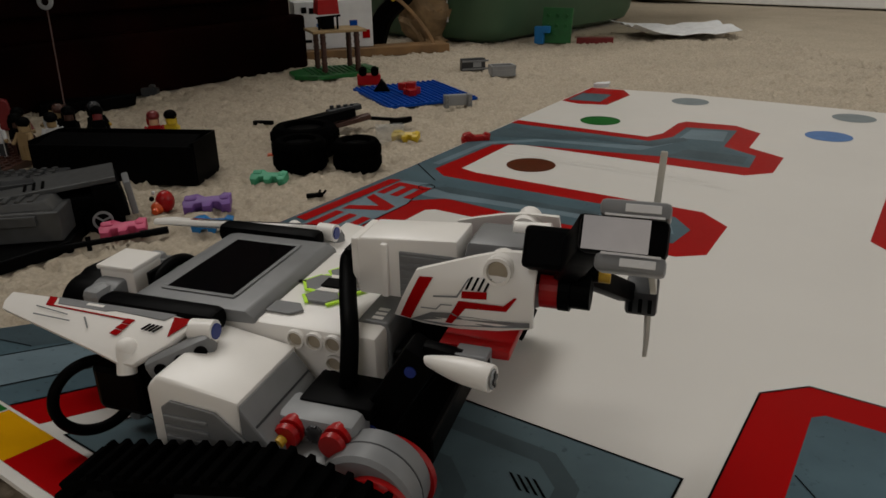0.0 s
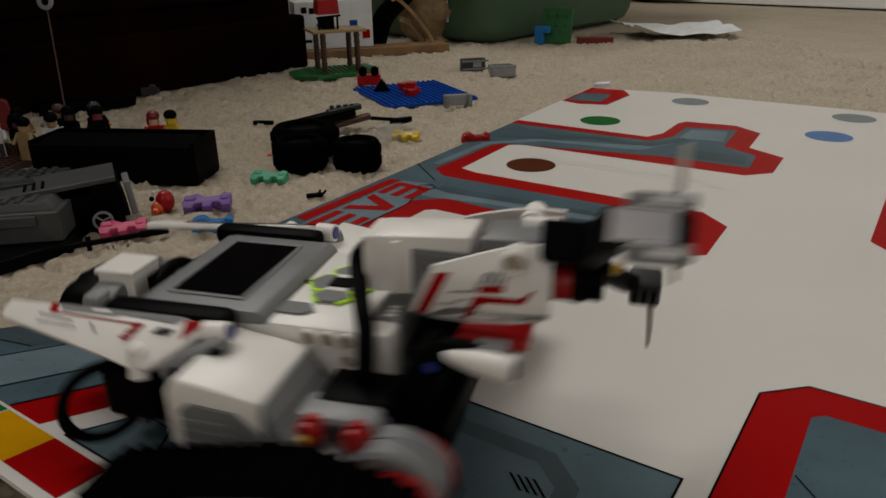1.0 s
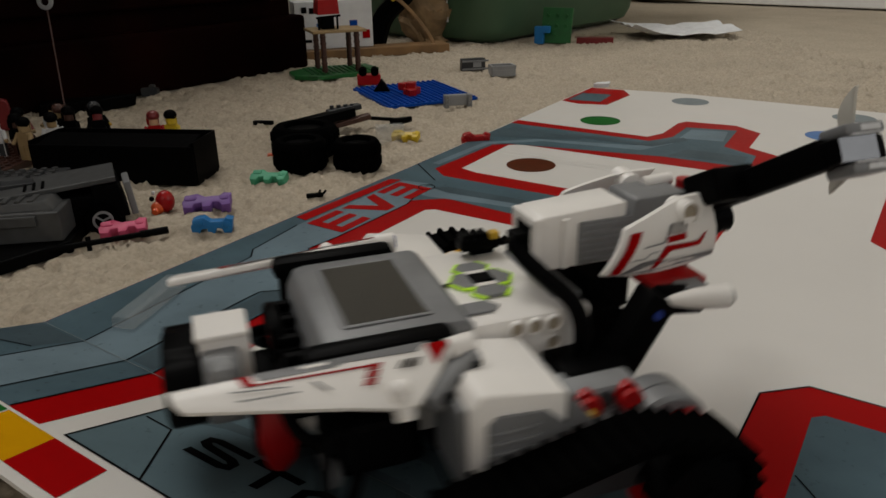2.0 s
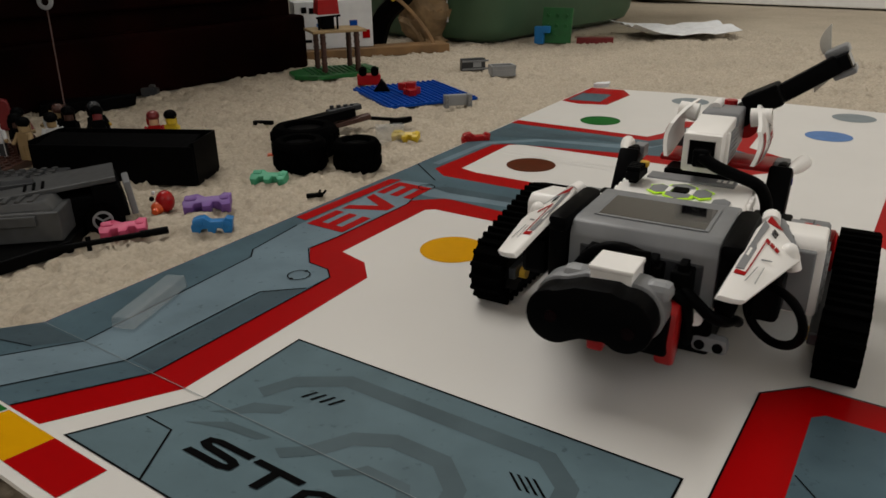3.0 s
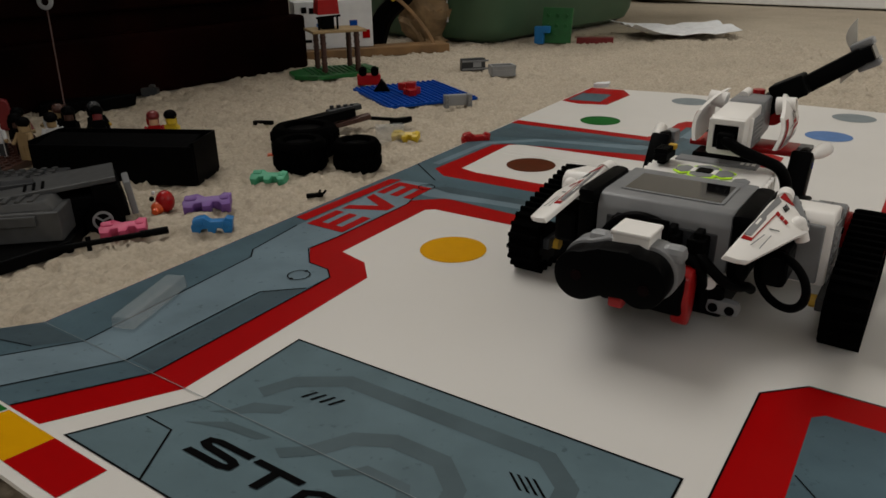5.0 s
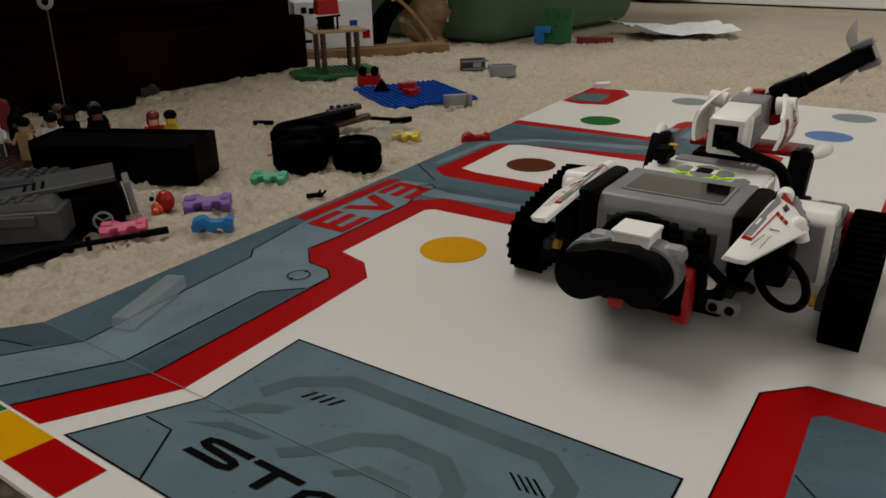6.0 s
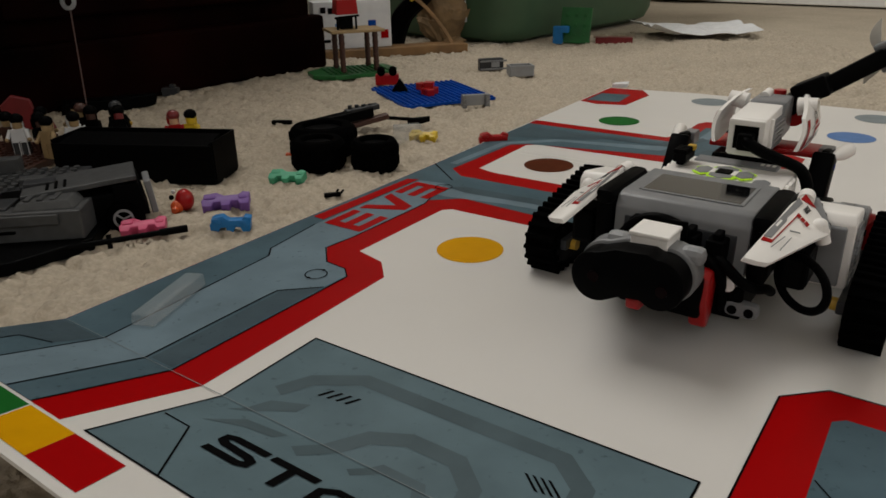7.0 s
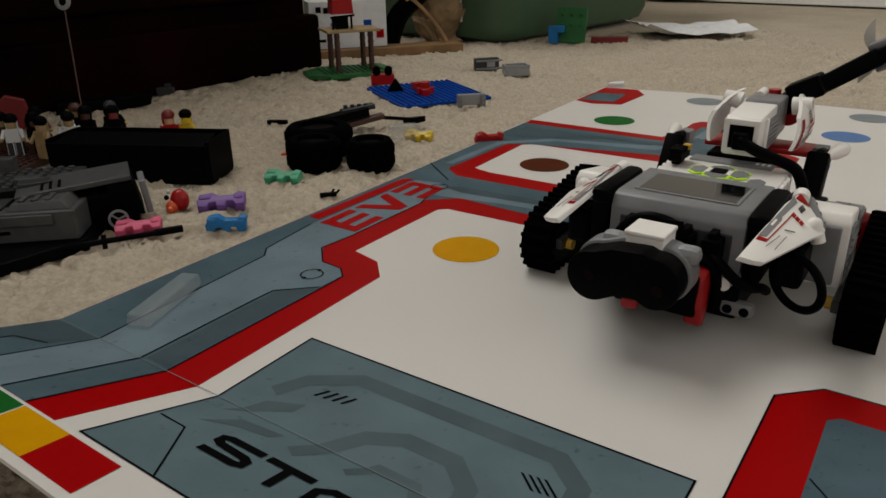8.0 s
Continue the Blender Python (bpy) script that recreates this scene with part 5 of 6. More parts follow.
    for q in range(6):
        part("rib", mbox(B(), (-20, k * 79, 30 + 4 * q), (18, 1.2, 1.6), 0.4), GREY, mo)
    bm = B()
    mslab(bm, [(1.2, k * 77.6, 58.6), (1.2, k * 77.6, 24), (14.5, k * 77.6, 24), (14.5, k * 77.6, 42)], (0, -k * 38.5, 0), 1.0)
    part("front_cap", bm, GREY, mo, "mid grey sloping motor end cap")
    bm = B()
    mslab(bm, [(7.0, k * 77.0, 51.3), (7.5, k * 77.0, 50.7), (7.6, k * 77.0, 50.9), (7.1, k * 77.0, 51.5)], (0, -k * 37, 0))
    part("cover_seam", bm, DGREY, mo)
    part("screw_hole", mrod(B(), (4, k * 78.0, 44), (4, k * 79.4, 44), 1.9, n=12), BLACK, mo)
    bm = B()
    mbox(bm, (-36, k * 60, 42), (4, 28, 32), 1.0)
    part("rear_cap", bm, GREY, mo)
    bm = B()
    beam(bm, mm(-46, k * 64, 56.0), mm(-24, k * 52.5, 65.0), 0.008, 0.009, (0, 0, 1), 0.0025)
    lk = part("link_beam", bm, GREY, rob, "mid grey perforated link beam", smooth=True)
    for q in range(3):
        c = Vector((-41 + 6.6 * q, k * (61.4 - 3.45 * q), 58.05 + 2.7 * q))
        o = Vector((0.40, k * 0.91, 0)) * 3.7
        part("pin_hole", mrod(B(), c + o, c + o * 1.25, 2.4, n=12), BLACK, lk)
    # grey front joint with red pegs
    bm = B()
    mslab(bm, [(x, k * 76, z) for x, z in ((8, 22), (8, 36), (14, 40), (34, 40), (44, 36), (48, 30), (48, 20))], (0, -k * 22, 0), 1.4)
    jt = part("front_joint", bm, GREY, rob, "mid grey motor gear housing", smooth=True)
    mb = mbox(B(), (22, k * 58, 43.5), (32, 16, 12), 3)
    part("top_block", mb, LGREY, jt, "light grey rounded block", smooth=True)
    for x in (14.2, 31.7):
        bm = B()
        mrod(bm, (x, k * 60, 44.5), (x, k * 67.5, 44.5), 5.0)
        mrod(bm, (x, k * 67.5, 44.5), (x, k * 69.5, 44.5), 3.6, 4.6)
        mrod(bm, (x, k * 69.5, 44.5), (x, k * 71.5, 44.5), 4.9, 4.4)
        part("red_peg", bm, RED, jt, "glossy red plastic peg", smooth=True)
    part("amber_tip", mrod(B(), (13.2, k * 71.4, 44), (12.9, k * 74, 43.6), 1.9), GOLD, jt, "amber axle tip")
    bm = B()
    for q in range(4):
        mbox(bm, (23, k * 66.5, 44.5), (2.0, 1.2, 6.5), 0.2, Matrix.Rotation(radians(45 * q), 3, "Y"))
    part("cross_axle", bm, DGREY, jt)
    # black arm rising to the front and the horn on it
    arm = part("black_arm", beam(B(), mm(34, k * 45, 33), mm(58, k * 45, 71), 0.013, 0.013, (0, 1, 0.001), 0.002), BLACK, rob, "black slanted arm with blue pins", smooth=True)
    part("arm_tip", beam(B(), mm(56, k * 45, 68), mm(80, k * 45, 65), 0.012, 0.006, (0, 1, 0.001), 0.002), BLACK, arm, smooth=True)
    part("cross_plate", mbox(B(), (26, k * 46, 48), (29, 21, 5), 1.5), BLACK, rob, smooth=True)
    for x, z in ((38, 39), (54, 65)):
        part("blue_pin", mrod(B(), (x, k * 51.2, z), (x, k * 52.0, z), 2.1, n=14), BLUEPIN, arm, "dark blue pin")
    bm = B()
    ax = Vector((27, k * 5.8, 0.3)).normalized()
    lathe(bm, [(0, 0), (0.0011, 0.0006), (0.0022, 0.004), (0.0033, 0.009), (0.0041, 0.0135), (0.0045, 0.018), (0.0046, 0.0225), (0.0046, 0.0262), (0.0043, 0.0268), (0, 0.0268)], 28,
          Matrix.Translation(mm(57, k * 49.0, 69.2)) @ ax.to_track_quat("Z", "Y").to_matrix().to_4x4())
    h = part("horn", bm, WHITE, rob, "white plastic horn cone", smooth=True)
    part("horn_hole", mrod(B(), (84.0, k * 54.7, 69.5), (84.7, k * 54.7, 69.5), 3.4, n=16), LGREY, h)
    bm = B()
    for q in range(2):
        mbox(bm, (84.9, k * 54.7, 69.5), (0.8, 5.2, 1.5), 0.1, Matrix.Rotation(radians(90 * q), 3, "X"))
    part("cross_hole", bm, DGREY, h)
    # shell beside the top motor
    low_edge = [(40.5, 74.5), (52, 73.2), (66, 73.2), (80, 74.6), (92.5, 77)]
    top_edge = [(49.5, 92.5), (58, 95.0), (70, 98.2), (80, 100.2), (92.5, 100.4)]

    def shell_y(x, z):
        return 29.6 - (0.034 if z > 84 else 0.018) * (z - 84) ** 2 - 0.0025 * (x - 70) ** 2
    bm = B()
    grid = []
    for off in (0, 2.2):
        rows = []
        for q in range(7):
            t = q / 6
            rows.append([bm.verts.new(mm(p[0] + (r[0] - p[0]) * t, TURRET + k * (shell_y(p[0] + (r[0] - p[0]) * t, p[1] + (r[1] - p[1]) * t) - off), p[1] + (r[1] - p[1]) * t)) for p, r in zip(low_edge, top_edge)])
        grid.append(rows)
    for rows in grid:
        for q in range(6):
            for i in range(4):
                bm.faces.new((rows[q][i], rows[q][i + 1], rows[q + 1][i + 1], rows[q + 1][i]))
    rim = [[r[0][i] for i in range(5)] + [r[q][4] for q in range(1, 7)] + [r[6][i] for i in (3, 2, 1, 0)] + [r[q][0] for q in (5, 4, 3, 2, 1)] for r in grid]
    for i in range(len(rim[0])):
        j = (i + 1) % len(rim[0])
        bm.faces.new((rim[0][i], rim[0][j], rim[1][j], rim[1][i]))
    bmesh.ops.recalc_face_normals(bm, faces=bm.faces)
    sh = part("side_shell", bm, WHITE, rob, "white curved shell with red stripe stickers", smooth=True)
    bm = B()
    mrod(bm, (79.5, TURRET + k * 16, 94.0), (79.5, TURRET + k * 25.6, 95.5), 5.8, 5.0, 20)
    ring_hole(bm, (79.5, TURRET + k * 25.4, 95.5), (0, k, 0.15), 4.8, 2.2)
    part("boss", bm, WHITE, sh, smooth=True)
    part("boss_hole", mrod(B(), (79.5, TURRET + k * 25.4, 95.5), (79.5, TURRET + k * 25.9, 95.5), 3.5, n=16), HOLE, sh)

    def decal(name, q, material):
        """A thin sticker that follows the shell, cut into level bands."""
        bm = B()
        z0 = min(p[1] for p in q)
        while z0 < max(p[1] for p in q):
            band = [Vector(p) for p in q]
            for lim, sign in ((z0, 1), (z0 + 2.5, -1)):
                out = []
                for i, p in enumerate(band):
                    r = band[(i + 1) % len(band)]
                    u, v = (p.y - lim) * sign, (r.y - lim) * sign
                    if u >= 0:
                        out.append(p)
                    if (u >= 0) != (v >= 0):
                        out.append(p.lerp(r, u / (u - v)))
                band = out
            if len(band) > 2:
                bm.faces.new([bm.verts.new(mm(p.x, TURRET + k * (shell_y(p.x, p.y) + 0.35), p.y)) for p in band])
            z0 += 2.5
        bmesh.ops.recalc_face_normals(bm, faces=bm.faces)
        part(name, bm, material, sh)
    decal("sticker_panel", [(47, 74.2), (60, 74.0), (91.5, 77.4), (91.5, 79.5), (68, 78), (64, 80), (56, 79)], GREY)
    decal("sticker_stripe", [(43, 74.8), (47.2, 74.4), (56.5, 91.4), (51.2, 91.0)], P_RED)
    decal("sticker_stripe", [(61, 75.5), (63.5, 75.5), (69, 82.5), (83.5, 83), (87, 88), (86, 88), (82.5, 85), (66.5, 85)], P_RED)
    decal("sticker_line", [(57, 85.0), (66, 86.0), (70, 92.5), (69.4, 92.5), (65.6, 86.6), (57, 85.6)], GREY)
    decal("sticker_line", [(52, 80.0), (58, 80.3), (60, 82.4), (64, 82.8), (64, 83.2), (59.8, 82.9), (57.8, 80.8), (52, 80.5)], LGREY)
    for j in range(4):
        x = 68.5 + 2.2 * j
        decal("sticker_bar", [(x, 89), (x + 0.9, 89), (x + 2.7, 93), (x + 1.8, 93)], P_BLACK)
    decal("sticker_mark", [(67.5, 86.0), (76.5, 86.6), (76.5, 89.0), (67.5, 88.4)], P_RED)
    # track
    path = hull_path([(-42.5, 18.8, 18.4), (20, 25, 24.0), (46, 21, 21)])
    pts_ = even(path, 64)
    bm = B()
    inner = even(hull_path([(-42.5, 18.8, 14.9), (20, 25, 20.5), (46, 21, 17.5)]), 64)
    yo, yi = 101.5, 81.5
    R = [[bm.verts.new(mm(p.x, k * y, max(p.y, 2.6) if o else p.y)) for (p, d) in ring] for ring, y, o in ((pts_, yo, 1), (pts_, yi, 1), (inner, yi, 0), (inner, yo, 0))]
    for a in range(4):
        A, C = R[a], R[(a + 1) % 4]
        for i in range(64):
            bm.faces.new((A[i], A[(i + 1) % 64], C[(i + 1) % 64], C[i]))
    bmesh.ops.recalc_face_normals(bm, faces=bm.faces)
    tr = part("track", bm, RUBBER, rob, "black rubber crawler track")
    pad = bpy.data.meshes.new("tread_pad")
    bm = B()
    mslab(bm, [(-1.9, -10, -0.6), (1.9, -10, -0.6), (1.1, -10, 2.4), (-1.1, -10, 2.4)], (0, 20, 0), 0.3)
    bm.to_mesh(pad)
    bm.free()
    pad.materials.append(RUBBER)
    for p, d in even(path, 44):
        o = new("tread_pad", pad)
        o.parent = tr
        nrm2 = Vector((d.y, 0, -d.x))
        x = Vector((d.x, 0, d.y))
        m = Matrix((x, Vector((0, 1, 0)), nrm2)).transposed()
        if m.determinant() < 0:
            m = Matrix((-x, Vector((0, 1, 0)), nrm2)).transposed()
        pz = max(p.y, 2.4) if nrm2.z < -0.9 else p.y
        o.matrix_basis = Matrix.Translation(mm(p.x, k * 91.5, pz)) @ m.to_4x4()
    # hubs
    hubs = []
    for x, z, r in ((-42.5, 18.8, 12.6), (46, 21, 15.5)):
        hb = thing("wheel_hub", Matrix.Translation(mm(x, k * 90, z)), "", "")
        del_keys = [q for q in ("label", "category") if q in hb]
        for q in del_keys:
            del hb[q]
        hb.parent = rob
        bm = B()
        teeth = [(r + (1.5 if q % 4 < 2 else -0.5), 2 * math.pi * q / 40) for q in range(40)]
        mslab(bm, [(g * math.cos(a), -9, g * math.sin(a)) for g, a in teeth], (0, 18, 0), 0.2)
        part("sprocket", bm, BLACK, hb)
        part("axle_cap", mrod(B(), (0, k * 8.9, 0), (0, k * 10.5, 0), 2.6, n=12), BLACK, hb)
        if x > 0:
            bm = B()
            mrod(bm, (0, -k * 9.2, 0), (0, -k * 14.4, 0), r + 5.0, r + 0.5, n=28)
            part("red_cover", bm, RED, hb, "red domed hub cover", smooth=True)
        else:
            part("axle_cap", mrod(B(), (0, -k * 8.9, 0), (0, -k * 16.5, 0), 3.6, n=12), GOLD, hb, "amber axle end")
        hubs.append((hb, r + 6.0))
    bm = B()
    mslab(bm, [(x, k * 82, z) for x, z in ((-52, 17), (-52, 24), (30, 26), (42, 26), (42, 18), (30, 16))], (0, -k * 5, 0), 1)
    part("side_frame", bm, DGREY, rob, "dark grey side frame of the track")
    bm = B()
    mrod(bm, (45, k * 60, 29), (45, k * 75, 29), 18.0, n=36)
    mrod(bm, (45, k * 75, 29), (45, k * 76.5, 29), 18.0, 16.5, n=36)
    dr = part("hub_drum", bm, GREY, rob, "mid grey hub drum with red sides", smooth=True)
    part("red_ring", mrod(B(), (48, k * 57, 27.5), (48, k * 59.9, 27.5), 16.4, n=36), RED, dr, "glossy red ring", smooth=True)
    part("red_face", mrod(mrod(B(), (50, k * 76.4, 29), (50, k * 79, 29), 12.5, n=30), (50, k * 79, 29), (50, k * 81.5, 29), 12.5, 9, n=30), RED, dr, "glossy red domed face", smooth=True)
    part("seam", mrod(B(), (45, k * 67.2, 29), (45, k * 67.8, 29), 18.15, n=36), DGREY, dr)
    return hubs


def build_rear_sensor(rob):
    bm = B()
    mbox(bm, (-109, 2.2, 51), (19.5, 19.5, 26), 1.5)
    e = part("rear_sensor", bm, WHITE, rob, "white and grey sensor with a black two-eyed visor", smooth=True)

    def lobes(dx0, dx1, grow, m, name, label=""):
        bm = B()
        g = 13.6 + grow
        top = [(19 + g * math.cos(radians(q)), g * math.sin(radians(q))) for q in range(-112, 101, 12)]
        top += [(9, g + 3.5), (-7, g + 4.5)]
        top += [(-13.0 + g * math.cos(radians(q)), 3 + g * math.sin(radians(q))) for q in range(82, 292, 12)]
        top += [(-5, 6.0 - g), (6, 5.0 - g)]
        mslab(bm, [(dx0, 4.5 + y, 42.6 + z) for y, z in top], (dx1 - dx0, 0, 0), 1.8)
        return part(name, bm, m, e, label, smooth=True)
    lobes(-104, -118, 0.7, GREY, "sensor_housing", "grey rounded sensor housing")
    lobes(-118.2, -132.5, -0.6, BLACK, "visor", "glossy black two-eyed visor")
    for y in (20, -15):
        part("red_eye", mrod(B(), (-132.4, 4 + y, 43), (-133.0, 4 + y, 43), 3.0, n=14), LENS, e, "dim dark red lens")
    bm = B()
    mbox(bm, (-109.5, 2.2, 64.0), (20.5, 20.5, 2.4), 0.8)
    part("white_cap", bm, WHITE, e)
    for k in (-1, 1):
        part("curved_band", mbox(B(), (-111, 1 + k * 19, 56), (10, 12, 9), 3.5), LGREY, e)
    part("socket", mbox(B(), (-90.6, 1, 57), (2, 18, 15), 0.6), BLACK, e)
    bm = B()
    mslab(bm, [(-92, -15.5, 44), (-100, -15.5, 40), (-102, -15.5, 26), (-99, -15.5, 14), (-94, -15.5, 11.5), (-88, -15.5, 17), (-84, -15.5, 40)], (0, -9, 0), 1.8)
    part("red_bracket", bm, RED, rob, "red plastic bracket under the sensor", smooth=True)
    part("red_stub", mbox(B(), (-118, 6.5, 28), (8, 8, 6), 1.5), RED, rob)
    part("white_peg", mrod(B(), (-80, -30, 34), (-86, -30, 34), 3.6, n=16), WHITE, rob, "white round peg", smooth=True)
    bm = B()
    mbox(bm, (-77.5, -37.0, 19.5), (8, 17.5, 8.8), 3.2)
    ob = part("grey_link", bm, GREY, rob, "light grey short beam with two holes", smooth=True)
    for y in (-41.2, -32.8):
        part("pin_hole", mrod(B(), (-81.4, y, 19.5), (-82.1, y, 19.5), 2.5, n=14), BLACK, ob)
    bm = B()
    mbox(bm, (-88, 0, 30), (30, 44, 22), 2)
    mbox(bm, (-60, 0, 22), (40, 74, 18), 2)
    mbox(bm, (10, 0, 20), (90, 70, 14), 2)
    mbox(bm, (-63, -57, 44), (24, 14, 20), 3)
    mbox(bm, (-63, 57, 44), (24, 14, 20), 3)
    part("under_frame", bm, BLACK, rob, "black beam frame under the brick")


def build_top_motor(rob):
    bm = B()
    mslab(bm, [(19, TURRET - 10.5, 73), (19, TURRET - 10.5, 94.0), (20.5, TURRET - 10.5, 95.6), (60, TURRET - 10.5, 97.8), (60, TURRET - 10.5, 73)], (0, 21, 0), 1.4)
    e = part("top_motor", bm, WHITE, rob, "white motor turret with grey front and ribbed sides", smooth=True)
    bm = B()
    mslab(bm, [(58, TURRET - 11, 73), (64, TURRET - 11, 98.4), (90, TURRET - 11, 98.8), (92, TURRET - 11, 76)], (0, 22, 0), 1.6)
    part("front_case", bm, GREY, e, "mid grey motor front case", smooth=True)
    for k in (-1, 1):
        rp = part("ribbed_panel", mbox(B(), (50, TURRET + k * 11, 83), (26, 1.2, 18), 0.4), GREY, e, "grey ribbed side")
        for q in range(6):
            part("rib", mbox(B(), (50, TURRET + k * 11.4, 76 + 2.8 * q), (25, 1.4, 1.6), 0.3), GREY, rp)
    bm = B()
    for c, s in (((18.2, TURRET, 93.2), (3, 21, 3.6)), ((18.2, TURRET, 76), (3, 21, 3.2)), ((18.2, TURRET + 8.8, 84.5), (3, 3.4, 17.5)), ((18.2, TURRET - 8.8, 84.5), (3, 3.4, 17.5))):
        mbox(bm, c, s, 0.6)
    part("socket_frame", bm, WHITE, e)
    part("socket", mbox(B(), (18.4, TURRET, 84.5), (2.0, 14.2, 14.4), 0.3), BLACK, e)
    part("side_flange", mbox(B(), (31, TURRET - 11.2, 84.0), (3, 2.6, 21), 0.8), WHITE, e, smooth=True)
    part("side_flange", mbox(B(), (31, TURRET + 11.2, 84.0), (3, 2.6, 21), 0.8), WHITE, e, smooth=True)
    part("plug", mbox(B(), (15, TURRET - 1, 83), (9, 9, 10), 1.2), BLACK, e)
    part("white_hump", mrod(B(), (78, 0, 98.4), (92, 0, 99.4), 3.2, 2.8, 16), WHITE, e, smooth=True)
    part("red_pin", mrod(B(), (96, -6, 88), (96, -6, 100.6), 4.0, n=18), RED, e, "upright red pin", smooth=True)
    # red deck under the motor
    bm = B()
    mbox(bm, (73, -6, 68.8), (26, 66, 3.6), 0.8)
    part("red_deck", bm, RED, rob, "red plastic deck under the turret", smooth=True)
    for k in (-1, 1):
        part("grey_end", mbox(B(), (74, k * 43.5, 68), (12, 8, 8), 0.8), GREY, rob)
    bm = B()
    mslab(bm, [(38, -30, 40), (38, -30, 58), (52, -30, 60), (56, -30, 50), (48, -30, 40)], (0, 60, 0), 1.5)
    part("nose_block", bm, BLACK, rob, "black nose block")
    part("core_block", mbox(B(), (52, 0, 60), (20, 40, 14), 1.5), BLACK, rob, "black block under the turret")
    # cable from the turret round the flank
    bm = B()
    tube(bm, [mm(*p) for p in ((17, -6.5, 83), (12, -8, 83.5), (14, -15, 79), (19, -26, 74), (24.5, -37, 68.5), (26, -42, 60), (25.5, -43.5, 50), (25, -44, 40), (25, -44, 30))], 0.0035, 10, 6)
    part("cable", bm, BLACK, rob, "black flat cable", smooth=True)
    part("yellow_clip", mbox(B(), (17.0, 25.5, 74.8), (4.5, 5, 3.4), 0.8), GOLD, rob, "amber clip")
    bm = B()
    mbox(bm, (10, 28, 71), (19, 8, 5), 0.8)
    for q in range(4):
        mbox(bm, (2.5 + 3.4 * q, 28, 74.5), (2.0, 8, 3.6), 0.5)
    part("black_rack", bm, BLACK, rob, "black toothed rack")
    part("rack_post", mbox(B(), (12, 29, 67.4), (12, 5, 3.6), 0.6), BLACK, rob)


def build_rotor(rob):
    c = (98, -14, 92)
    e = part("rotor_hub", mrod(mrod(B(), (90, c[1], c[2]), (106, c[1], c[2]), 7.0, n=20), (104, c[1], c[2]), (112, c[1], c[2]), 4, n=16), BLACK, rob, "black rotor hub with two bladed arms")
    part("red_collar", mrod(B(), (92.5, c[1] - 3, 85.5), (99.5, c[1] - 3, 85.5), 7.4, n=24), RED, e, "red collar")
    part("gear", mrod(mrod(B(), (99.5, c[1] - 3, 85.5), (110, c[1] - 3, 85.5), 6.6, n=20), (99, c[1] - 3, 85.5), (103, c[1] - 3, 85.5), 7.8, n=20), BLACK, e, "black gear")
    part("gear_box", mbox(B(), (98.5, c[1] - 11, c[2] + 10), (20, 22, 13.5), 1.6, Matrix.Rotation(radians(-28), 3, "X")), BLACK, e, "black gear box")
    part("amber_tip", mrod(B(), (112, c[1], c[2] - 2), (116, c[1], c[2] - 2), 2.0, n=12), GOLD, e)
    # upper arm with its tip block, plates, mirror sticker and two curved blades
    up = Vector((0, 0.496, 0.868))
    y, z = -63.0, 123.5
    tilt = Matrix.Rotation(radians(-28), 3, "X")

    def at(x, dy, dz):
        o = tilt @ Vector((0, dy, dz))
        return mm(x, y + o.y, z + o.z)
    a = part("rotor_arm", beam(B(), mm(100, c[1], c[2]), mm(114, -62, 123.5), 0.0085, 0.0115, up, 0.0016), BLACK, e, "black rotor arm", smooth=True)
    part("tip_block", box(B(), at(122.5, 0, 0), (0.023, 0.0112, 0.0098), 0.0018, tilt), BLACK, a, smooth=True)
    for s in (1, -1):
        pl = part("grey_plate", box(B(), at(125, 0, 6.9 * s), (0.0180, 0.0134, 0.0046), 0.0014, tilt), GREY, a, "grey rounded plate", smooth=True)
        # pale bar drawn as the plate's slot-shaped highlight
        part("silver_slot", box(B(), at(127, -6.75, 6.9 * s), (0.009, 0.0006, 0.0022), 0.0002, tilt), SILVER, pl, "silver slot")
        part("pale_edge", box(B(), at(125, -6.75, 4.9 * s), (0.015, 0.0005, 0.0006), 0.0, tilt), SILVER, pl)
    part("mirror_sticker", box(B(), at(120.6, -5.75, 0), (0.0170, 0.0007, 0.0088), 0.0, tilt), CHROME, a, "glossy silver sticker")

    def blade(parent, base, tip, half, bow, flat):
        """A sickle blade from base to tip, half as wide as it shows, bowed and thin along flat."""
        base, tip = mm(*base), mm(*tip)
        ax = tip - base
        th = Vector(flat)
        th = (th - ax * th.dot(ax) / ax.length_squared).normalized()
        wd = ax.normalized().cross(th)
        one, two = [], []
        for i in range(9):
            s = i / 8
            w = half * MM * (0.45 + 1.5 * s * (1 - s) * (1.7 - s)) * (1 - 0.85 * s ** 5)
            m = base + ax * s + wd * (bow * MM * 4 * s * (1 - s))
            one.append(m + wd * w)
            two.append(m - wd * w)
        bm = B()
        slab(bm, [p - th * 0.0009 for p in one + two[::-1]], th * 0.0018, 0.0004)
        return part("blade", bm, BLADE, parent, "pearl white curved blade", smooth=True)
    blade(a, (129.8, -54.5, 125.5), (130.5, -53.5, 144.5), 3.7, 2.2, (1, 0, 0))
    blade(a, (130.0, -60, 118.5), (131.5, -50.5, 103), 4.0, -1.8, (1, 0, 0))
    # lower arm with its dark block and thin blade
    a = part("rotor_arm", beam(B(), mm(100, c[1], c[2]), mm(120, 24, 68), 0.008, 0.008, up, 0.0016), BLACK, e, "black lower rotor arm", smooth=True)
    part("tip_block", mbox(B(), (126, 28, 65.5), (13, 11, 13), 1.6, Matrix.Rotation(radians(20), 3, "X")), DGREY, a, "dark grey slotted block", smooth=True)
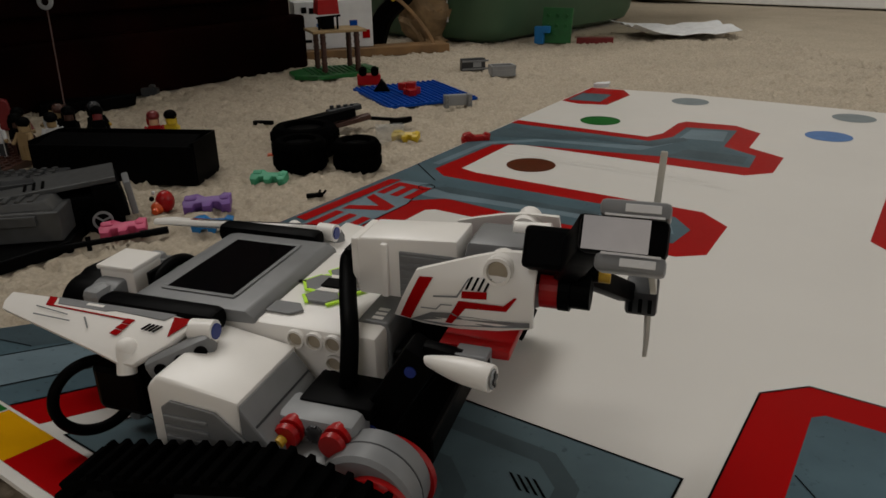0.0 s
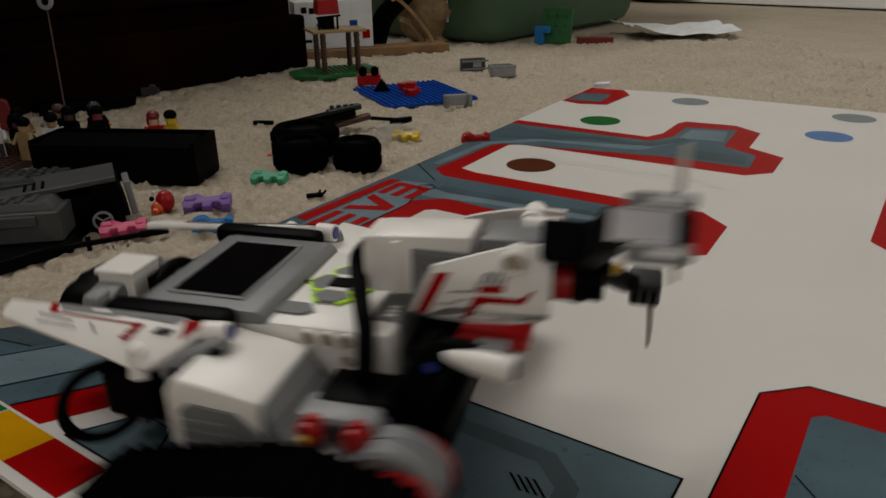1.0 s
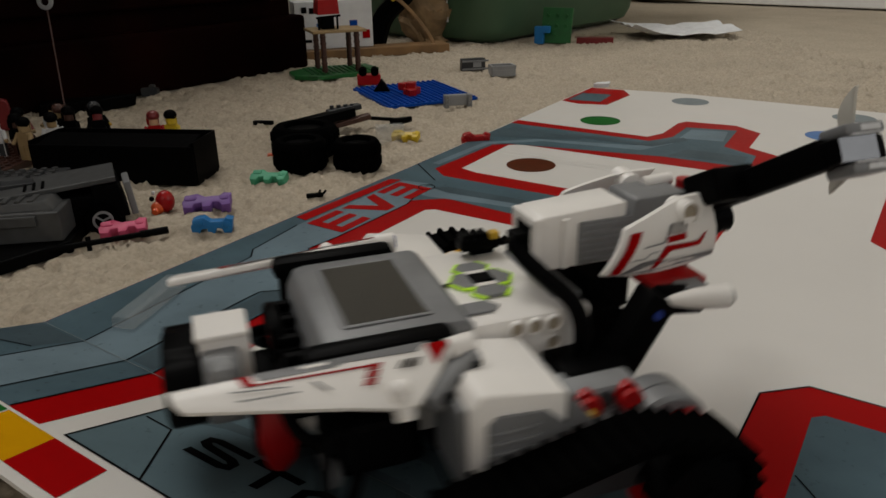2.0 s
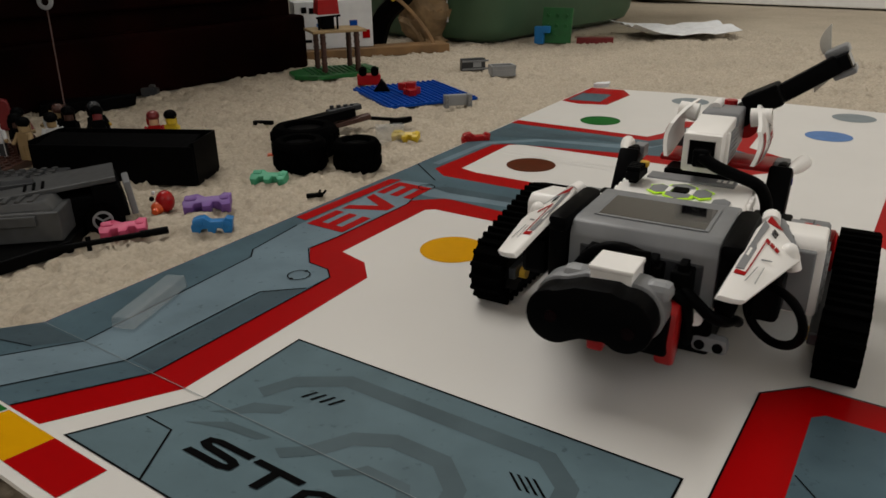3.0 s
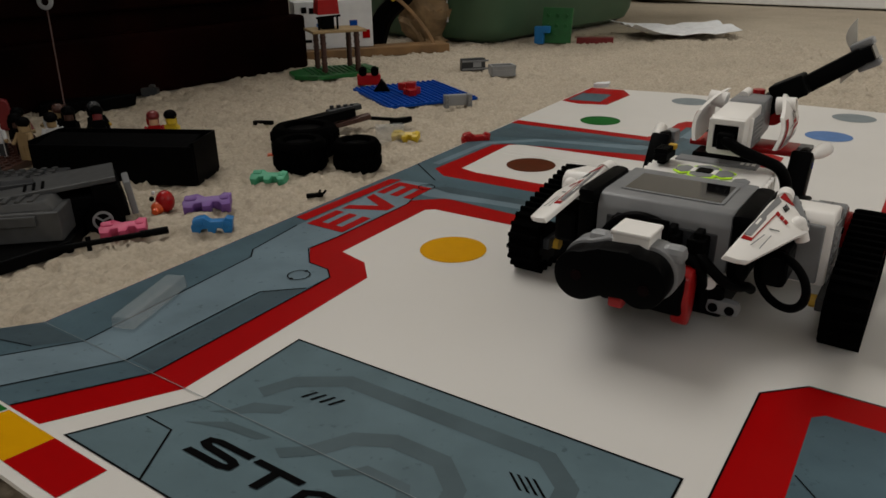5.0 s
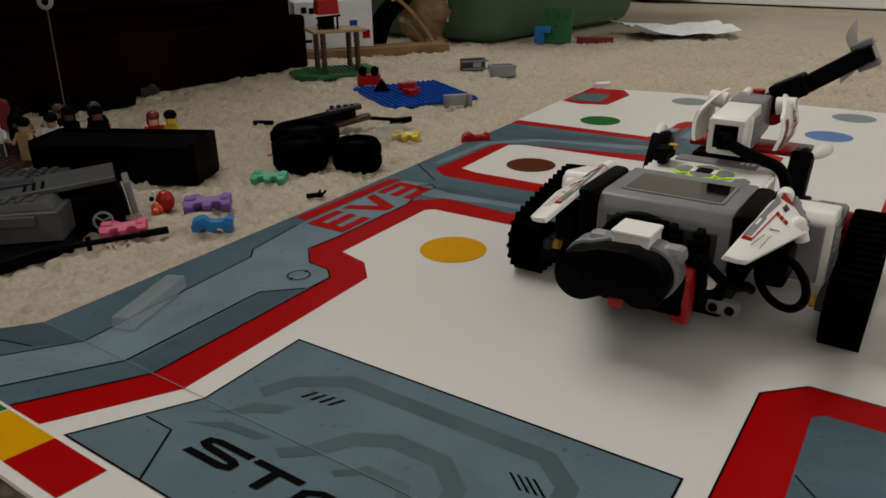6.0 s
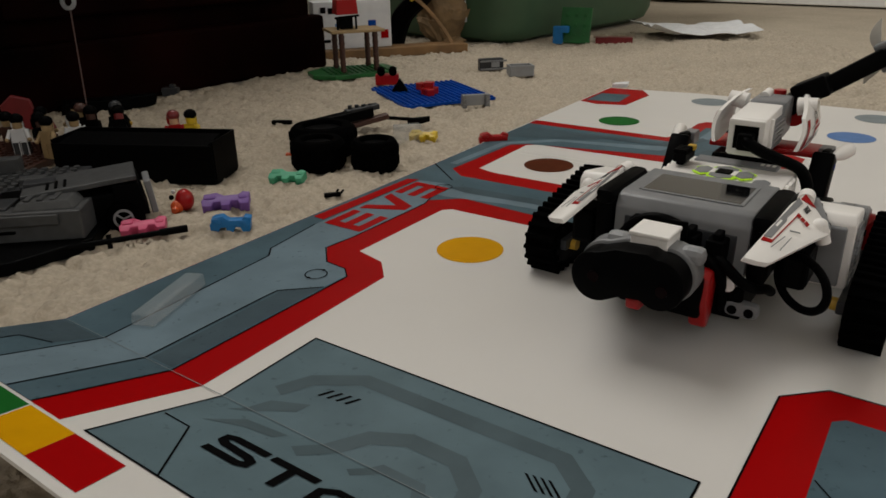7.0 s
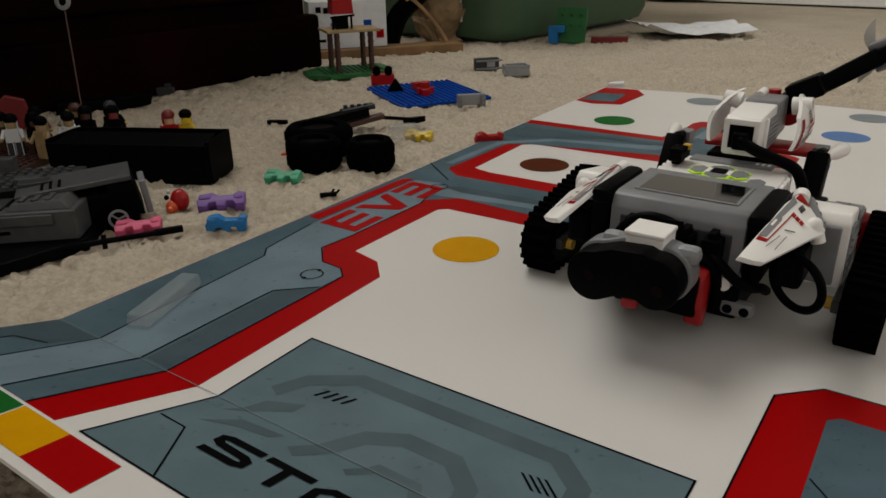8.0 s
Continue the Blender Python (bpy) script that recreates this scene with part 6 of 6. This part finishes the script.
    for q in range(3):
        part("slot", mbox(B(), (122 + 3.8 * q, 22.2, 63.5), (1.6, 0.6, 7), 0.1, Matrix.Rotation(radians(20), 3, "X")), BLACK, a)
    blade(a, (128.5, 31, 64), (129.4, 27.5, 38.5), 2.6, 1.2, (1, 0.25, 0))


def build_cables(rob):
    bm = B()
    c = Vector((-74, -62.5, 40.5)) * MM
    nn = Vector((-0.84, 0.52, -0.12)).normalized()
    d1 = Vector((0, 0, 1)).cross(nn).normalized()
    d2 = nn.cross(d1)
    ring = [c + (d1 * math.cos(a) * 0.0150 + d2 * math.sin(a) * 0.0140) for a in (2 * math.pi * k / 12 for k in range(12))]
    tube(bm, ring, 0.0022, 10, 5, closed=True)
    part("cable", bm, BLACK, rob, "looped black cable", smooth=True)
    for pts in (((-86, -22, 49), (-91, -29, 46), (-88, -37, 38), (-80, -42, 33), (-68, -45, 29), (-58, -46, 24)), ((-88, -8, 49), (-91, -24, 45), (-85, -27, 32), (-78, -26.5, 18), (-70, -26, 12)),
                ((-84, -8, 50), (-88, -6, 59), (-89, 3, 63), (-89, 13, 62.5), (-89, 22, 57), (-88, 30, 46), (-84, 36, 34)), ((-88, 22, 49), (-96, 30, 44), (-92, 40, 34), (-78, 44, 26))):
        part("cable", tube(B(), [mm(*p) for p in pts], 0.0028, 10, 6), BLACK, rob, "black flat cable", smooth=True)


# ---- what moves ----
DRIVE = [  # seconds, x, y, heading in degrees
    (0, -0.0451, 0.2767, -18.39), (0.93, -0.0451, 0.2767, -18.39), (1, -0.0423, 0.2775, -15.05), (1.1, -0.0310, 0.2743, -7.05), (1.2, -0.0259, 0.2729, -3.70),
    (1.3, -0.0197, 0.2713, 0.31), (1.4, -0.0186, 0.2708, 1.11), (1.5, -0.0174, 0.2703, 1.91), (1.6, -0.0133, 0.2701, 4.66), (1.7, -0.0073, 0.2708, 7.76),
    (2, 0.0156, 0.2802, 18.96), (2.4, 0.0623, 0.3169, 34.78), (2.7, 0.1062, 0.3616, 46.78), (2.8, 0.1207, 0.3773, 50.41), (2.9, 0.1303, 0.3875, 54.69),
    (3, 0.1334, 0.3907, 59.72), (3.2, 0.1339, 0.3911, 59.72), (3.3, 0.1347, 0.3942, 58.66), (3.4, 0.1437, 0.4062, 56.00), (3.5, 0.1561, 0.4229, 54.97),
    (3.6, 0.1590, 0.4274, 55.54), (8, 0.1590, 0.4274, 55.54)]


def motions():
    """Keys the robot's drive and the turning of its track wheels."""
    walk(robot, [(t, pose(x, y, 0, 0, 0, h)) for t, x, y, h in DRIVE])
    for k, pairs in HUBS.items():
        for hub, radius in pairs:
            base = hub.matrix_basis.translation.copy()
            turn, rows = 0.0, [(0.0, Matrix.Translation(base))]
            for (t0, x0, y0, h0), (t1, x1, y1, h1) in zip(DRIVE, DRIVE[1:]):
                hm = radians((h0 + h1) / 2)
                ahead = (x1 - x0) * math.cos(hm) + (y1 - y0) * math.sin(hm)
                roll = (ahead - k * 0.0915 * radians(h1 - h0)) / (radius * MM)
                n = max(1, math.ceil(abs(roll) / 1.2))
                for i in range(1, n + 1):
                    turn += roll / n
                    rows.append((t0 + (t1 - t0) * i / n, Matrix.Translation(base) @ Matrix.Rotation(turn, 4, "Y")))
            walk(hub, rows)


# ---- build all ----
build_room()
build_cabinet()
build_bin()
build_far_things()
build_toys()
robot = thing("toy_robot", Matrix.Identity(4), "white, grey and red building-toy tracked robot driving on the mat", "toy robot")
build_brick(robot)
HUBS = {k: build_side(robot, k) for k in (-1, 1)}
build_rear_sensor(robot)
build_top_motor(robot)
build_rotor(robot)
build_cables(robot)
build_mat()
build_carpet()

motions()
